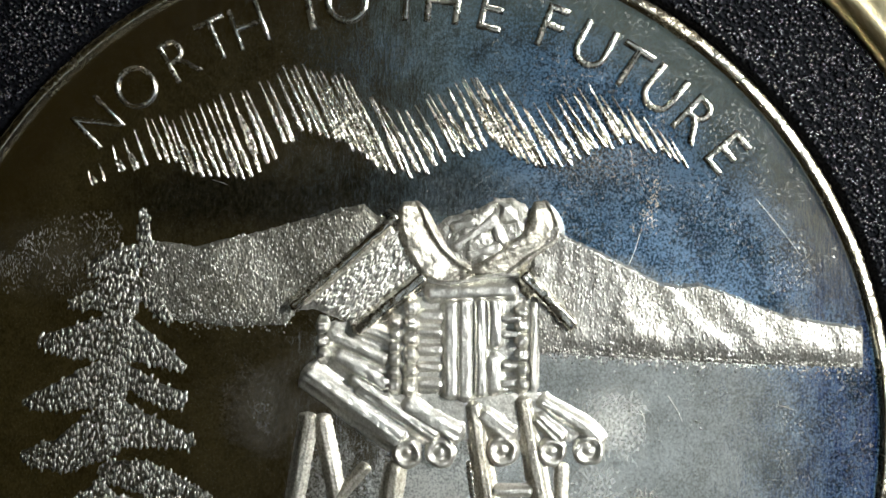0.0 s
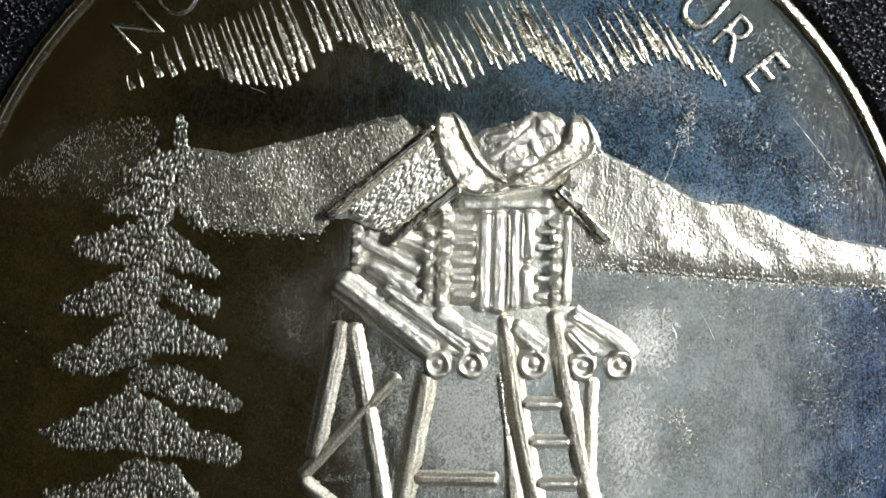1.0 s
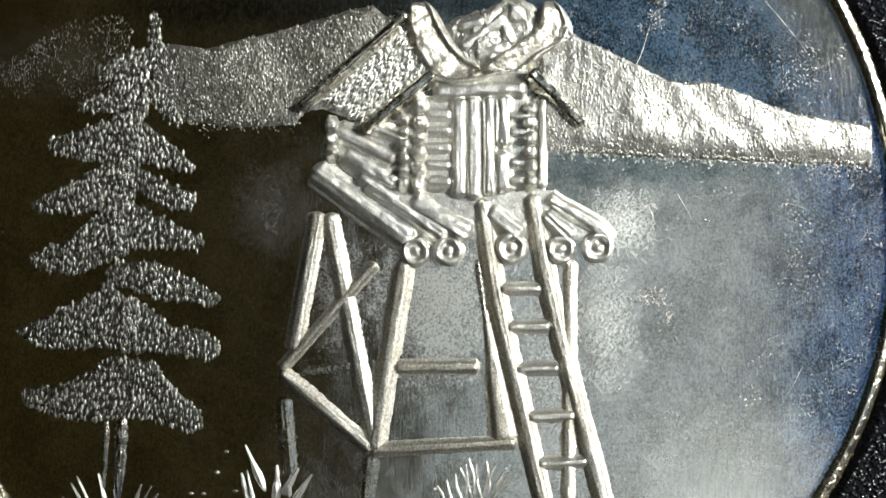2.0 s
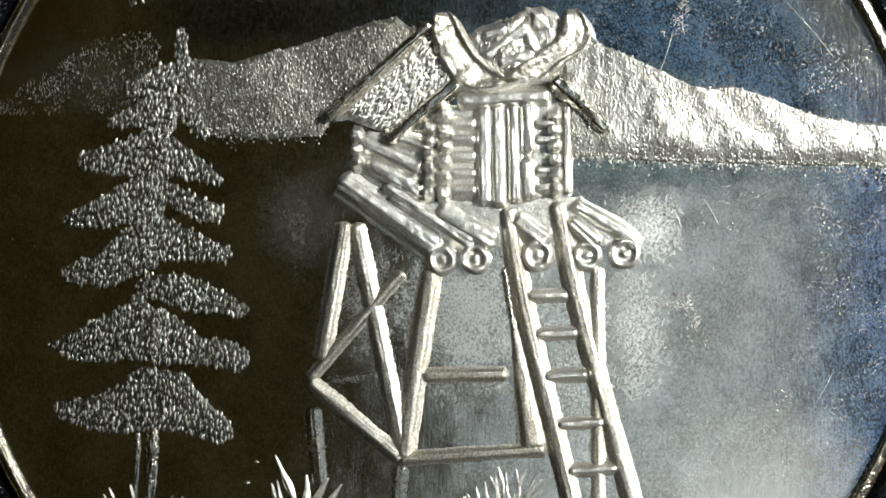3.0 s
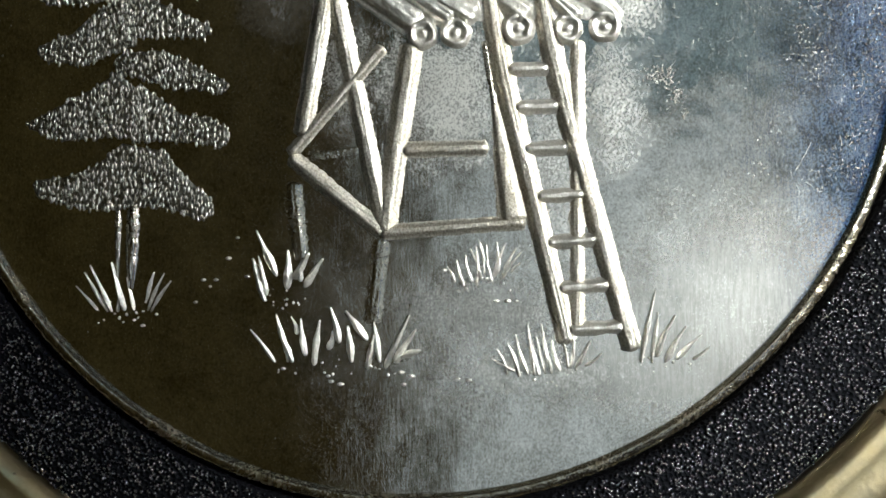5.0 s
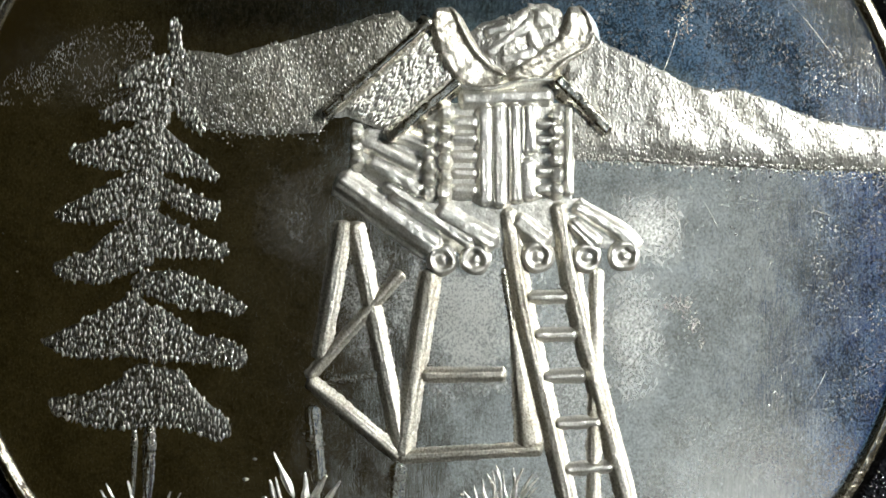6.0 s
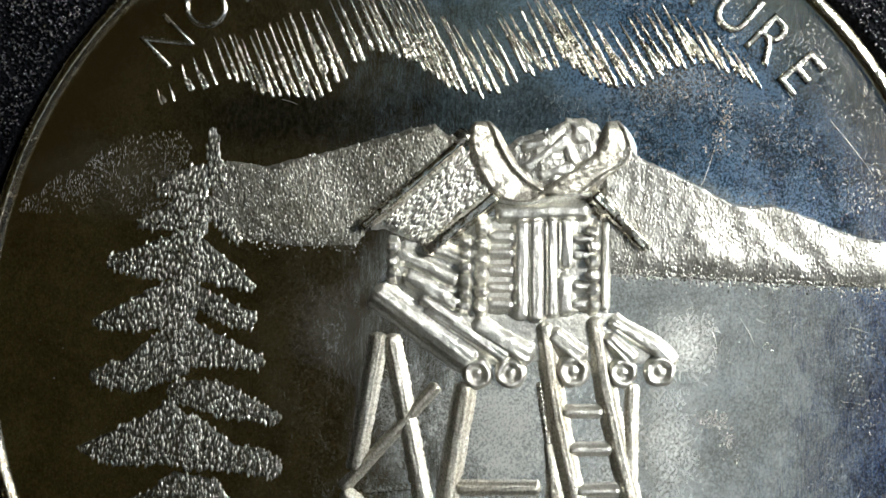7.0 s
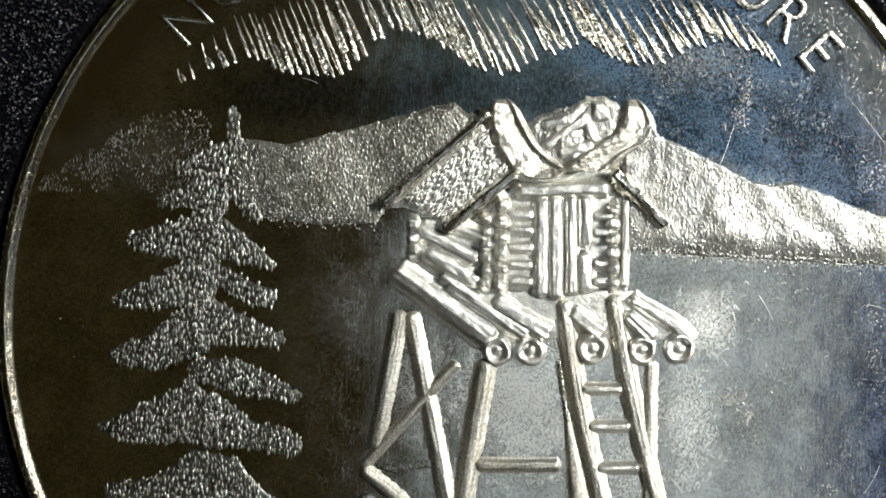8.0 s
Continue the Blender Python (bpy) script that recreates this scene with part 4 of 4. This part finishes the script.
crescent("roof_horn", [(0.40, 8.85), (0.25, 8.42), (0.29, 7.74), (0.48, 7.00), (0.94, 6.21), (1.57, 5.76), (2.47, 5.74), (3.15, 5.91)], [(0.89, 8.89), (1.21, 8.48), (1.39, 8.08), (1.73, 7.46), (2.24, 6.84), (2.75, 6.41), (3.03, 6.25), (3.32, 6.14)], 0.44, 1.0, ((-0.14, 0.0), (-0.05, 0.5), (0.1, 1.0), (0.4, 0.8), (0.68, 0.5), (0.8, 0.42), (0.93, 0.8), (1.03, 0.5), (1.14, 0.0)))
crescent("roof_horn", [(5.91, 8.91), (6.30, 8.38), (6.47, 7.76), (6.30, 7.25), (5.63, 6.85), (5.12, 6.45), (4.61, 6.08), (3.60, 5.92)], [(5.49, 8.86), (5.31, 8.26), (5.12, 7.69), (4.61, 7.30), (4.05, 6.90), (3.48, 6.53), (3.03, 6.22), (2.70, 5.99)], 0.46, 5.0, ((-0.14, 0.0), (-0.04, 0.45), (0.07, 0.75), (0.22, 0.5), (0.5, 0.7), (0.8, 1.0), (0.93, 0.9), (1.05, 0.45), (1.16, 0.0)))
part("tie_beam", bar([(1.12, 5.85), (2.34, 5.7), (3.88, 6.0), (5.19, 6.02)], 0.26, 0.34, 0.05, (0.9, 0.9), 0.1, 20), POLISH, coin)
for x0, y0, x1, y1, w in ((2.34, 7.03, 3.92, 8.13, 0.55), (2.3, 7.85, 3.1, 8.1, 0.5), (3.86, 8.13, 4.27, 7.25, 0.5), (2.9, 6.75, 4.1, 7.08, 0.55), (4.3, 8.2, 4.5, 8.4, 0.9), (3.4, 7.3, 3.7, 7.2, 0.5)):
    part("gable_log", bar([(x0, y0), (x1, y1)], w, 0.26, 0.08, (0.8, 1), 0.16, None, x0), POLISH, coin)

# grass tufts
GRASS_TREE = [(-12.53, -11.62, -13.41, -10.65, 0.15), (-12.12, -11.67, -13.05, -10.1, 0.2), (-11.96, -11.67, -12.82, -9.83, 0.2), (-11.44, -11.63, -11.93, -9.71, 0.26),
              (-11.05, -11.63, -11.33, -10.34, 0.18), (-10.53, -11.23, -10.22, -10.13, 0.22), (-10.49, -11.63, -9.81, -10.17, 0.2), (-10.37, -11.68, -9.54, -10.47, 0.2), (-11.74, -11.67, -11.63, -10.78, 0.18)]
GRASS_POST = [(-5.8, -11.28, -6.25, -9.61, 0.31), (-5.3, -10.29, -6.09, -8.51, 0.31), (-5.69, -11.06, -6.02, -9.51, 0.22), (-4.9, -10.8, -4.85, -9.3, 0.35),
              (-4.59, -10.41, -4.01, -9.42, 0.4), (-4.19, -10.74, -3.47, -9.65, 0.31), (-4.37, -10.52, -4.3, -9.64, 0.26)]
GRASS_FRONT = [(-5.42, -13.7, -6.38, -12.42, 0.2), (-4.73, -13.7, -5.35, -11.83, 0.31), (-4.91, -13.7, -5.13, -12.6, 0.18), (-4.2, -13.44, -4.37, -11.99, 0.31), (-4.53, -12.61, -4.75, -11.9, 0.22),
               (-3.87, -13.82, -3.62, -12.06, 0.31), (-3.31, -13.2, -3.13, -12.5, 0.26), (-2.86, -12.95, -3.19, -11.56, 0.26), (-2.38, -13.71, -2.51, -12.29, 0.31), (-1.76, -12.84, -2.59, -11.7, 0.31),
               (-1.77, -13.94, -1.49, -12.63, 0.35), (-1.28, -13.72, -1.49, -12.15, 0.26), (-1.06, -13.94, -0.08, -11.87, 0.31), (-0.66, -13.72, 0.18, -12.42, 0.35), (-0.44, -13.51, 0.33, -13.25, 0.35)]
GRASS_BACK = [(2.04, -10.76, 1.79, -9.75, 0.18), (2.39, -10.59, 2.12, -9.55, 0.2), (2.55, -10.7, 2.52, -9.17, 0.18), (2.88, -10.37, 2.63, -8.95, 0.2), (3.14, -10.59, 2.94, -9.17, 0.18),
              (3.36, -10.27, 3.33, -9.07, 0.2), (3.64, -10.16, 4.09, -9.29, 0.2), (3.53, -10.49, 4.31, -9.45, 0.18), (3.86, -10.27, 4.3, -9.84, 0.15),
              (1.7, -10.6, 1.4, -10.0, 0.15), (2.75, -10.5, 2.3, -9.3, 0.17), (3.25, -10.4, 3.7, -9.1, 0.17)]
GRASS_LADDER = [(4.18, -14.31, 3.72, -12.99, 0.2), (4.52, -14.23, 4.05, -12.67, 0.22), (4.96, -14.29, 4.49, -12.24, 0.24), (5.43, -14.19, 5.03, -12.24, 0.26), (6.08, -13.97, 5.78, -12.68, 0.22),
                (6.34, -13.98, 6.85, -13.12, 0.22), (6.51, -13.87, 6.96, -12.9, 0.2), (4.78, -14.29, 4.69, -12.89, 0.2),
                (4.0, -14.1, 3.1, -13.6, 0.2), (5.2, -14.2, 4.8, -12.6, 0.2), (5.75, -14.1, 5.45, -12.9, 0.22), (6.2, -14.0, 6.3, -12.6, 0.2), (6.75, -13.9, 7.4, -13.4, 0.2), (3.7, -14.2, 3.3, -13.2, 0.18)]
GRASS_EDGE = [(8.88, -13.77, 9.47, -10.98, 0.24), (9.3, -13.78, 9.56, -11.84, 0.2), (9.48, -13.56, 10.24, -11.96, 0.29), (9.95, -13.67, 10.65, -12.39, 0.24), (10.26, -13.67, 11.24, -12.72, 0.22),
              (10.9, -13.68, 11.55, -13.19, 0.18), (9.84, -13.78, 10.39, -12.71, 0.22)]
for n, tuft in enumerate((GRASS_TREE, GRASS_POST, GRASS_FRONT, GRASS_BACK, GRASS_LADDER, GRASS_EDGE)):
    rr = random.Random(n)
    bx = [b[0] for b in tuft]
    by = min(b[1] for b in tuft)
    soil = []
    for k in range(16):
        px, py = rr.uniform(min(bx), max(bx)), by + rr.gauss(0.0, 0.22)
        s = rr.uniform(0.03, 0.085)
        soil.append((px, py, fz(px, py), s, s * 0.8, s * 0.9, rr.uniform(0, 3)))
    clump = grains("grass_tuft", soil, POLISH, coin, "struck grass tuft with crumbs at its foot", "")
    for x0, y0, x1, y1, w in tuft:
        bend = ((x0 + x1) / 2 + rr.uniform(-0.08, 0.08), (y0 + y1) / 2)
        part("grass_blade", bar([(x0, y0), bend, (x1, y1)], w * 0.8, 0.6 * w + 0.06, 0, (0.4, 0.22), 0.24, 18, x0, 0.03, 0.4), POLISH, clump)

PEBBLES = [(-8.23, -10.44, 0.15), (-7.73, -10.44, 0.15), (-7.96, -10.7, 0.13), (-8.56, -11.32, 0.15), (-6.47, -10.32, 0.13), (-6.83, -8.79, 0.13), (-3.2, -14.47, 0.15), (-2.83, -14.58, 0.18), (-3.31, -14.25, 0.13),
           (-0.45, -14.12, 0.2), (-0.05, -14.27, 0.2), (-0.34, -14.59, 0.18), (-5.09, -13.96, 0.15), (1.3, -10.14, 0.18), (3.74, -11.36, 0.22), (4.06, -11.36, 0.15), (3.3, -11.36, 0.15), (1.74, -14.39, 0.2),
           (2.18, -14.43, 0.18), (-10.71, -12.23, 0.15), (-11.05, -12.01, 0.13), (-10.15, -11.79, 0.13), (-7.21, -9.6, 0.2)]
for px, py, d in PEBBLES:
    part("pebble", bar([(px, py - 0.02), (px, py + 0.02)], d, d * 0.6, 0, (1, 1), 0.2, 2, px), POLISH, coin)

# specks, frosted bruises and scratches on the field
rr = random.Random(33)
specks = []
for k in range(1200):
    px, py = rr.gauss(11, 5), rr.gauss(0, 8)
    if px * px + py * py < 18.3 ** 2:
        s = rr.uniform(0.005, 0.013)
        specks.append((px, py, fz(px, py), s * rr.uniform(1, 2), s, s * 0.5, 1.57 + rr.uniform(-0.5, 0.5)))
for cx, cy, sx, sy, n in ((8.3, 0.6, 0.7, 0.9, 420), (7.2, -3.4, 0.35, 1.3, 350),
                          (1.6, -2.9, 0.8, 0.9, 260), (1.0, -11.3, 0.9, 1.0, 80), (3.5, -13.9, 0.9, 0.2, 90)):
    for k in range(n * 4):
        px, py = rr.gauss(cx, sx), rr.gauss(cy, sy)
        s = rr.uniform(0.007, 0.017)
        specks.append((px, py, fz(px, py), s * rr.uniform(1, 1.9), s, s * 0.4, 1.57 + rr.uniform(-0.6, 0.6)))
for cx, cy, sx, sy, n in ((10.1, 8.9, 0.10, 0.22, 46), (9.85, 8.2, 0.2, 0.25, 60), (10.2, 9.6, 0.06, 0.1, 14), (9.2, 7.9, 0.08, 0.1, 10), (9.45, -2.75, 0.26, 0.16, 70), (10.1, -2.8, 0.2, 0.2, 40), (10.35, -3.4, 0.16, 0.25, 46), (9.9, -2.5, 0.2, 0.12, 30), (10.7, -4.2, 0.1, 0.1, 12),
                          (11.8, 0.2, 0.1, 0.1, 8), (15.2, -1.0, 0.15, 0.2, 10), (12.2, 3.0, 0.2, 0.15, 9), (14.6, 2.4, 0.15, 0.1, 12), (13.4, -6.5, 0.3, 0.4, 14), (5.9, -13.6, 0.5, 0.12, 30)):
    for k in range(n):
        px, py = rr.gauss(cx, sx), rr.gauss(cy, sy)
        s = rr.uniform(0.017, 0.044)
        specks.append((px, py, fz(px, py), s * rr.uniform(1, 1.8), s, s * 0.45, 1.57 + rr.uniform(-0.7, 0.7)))
for k in range(60):
    a, q = rr.uniform(0, 6.28), 18.3 * math.sqrt(rr.random())
    s = rr.uniform(0.015, 0.04)
    specks.append((q * math.cos(a), q * math.sin(a), fz(q, 0), s, s, s, 0))
for k in range(70):
    px, py = rr.uniform(5, 17), rr.uniform(-12, 9)
    if px * px + py * py < 17.8 ** 2:
        s = rr.uniform(0.005, 0.009)
        specks.append((px, py, fz(px, py), rr.uniform(0.06, 0.22), s, s * 0.6, 1.75 + rr.uniform(-0.35, 0.35)))
grains("frosted_bruising", specks, FROST, coin, "fine frosted specks and bruises on the field")
for x0, y0, x1, y1 in ((14.1, 9.0, 15.8, 6.85), (10.7, 1.3, 11.25, 0.3), (9.1, 6.3, 9.66, 7.95), (14.9, -6.4, 15.5, -5.3), (7.7, -4.9, 8.35, -4.75), (14.9, 1.0, 15.7, 0.75), (-7.2, 9.7, -6.6, 9.5), (9.6, 0.8, 9.8, 0.2), (9.2, 10.9, 9.3, 9.9)):
    part("scratch", bar([(x0, y0), ((x0 + x1) / 2 + 0.04, (y0 + y1) / 2), (x1, y1)], 0.045, 0.016, 0, (0.6, 0.4), 0.3, 14), FROST, coin)


def motions():
    """Nothing but the camera moves here: the medal lies still."""
    walk(cam, PATH, EXPOSURES)


motions()
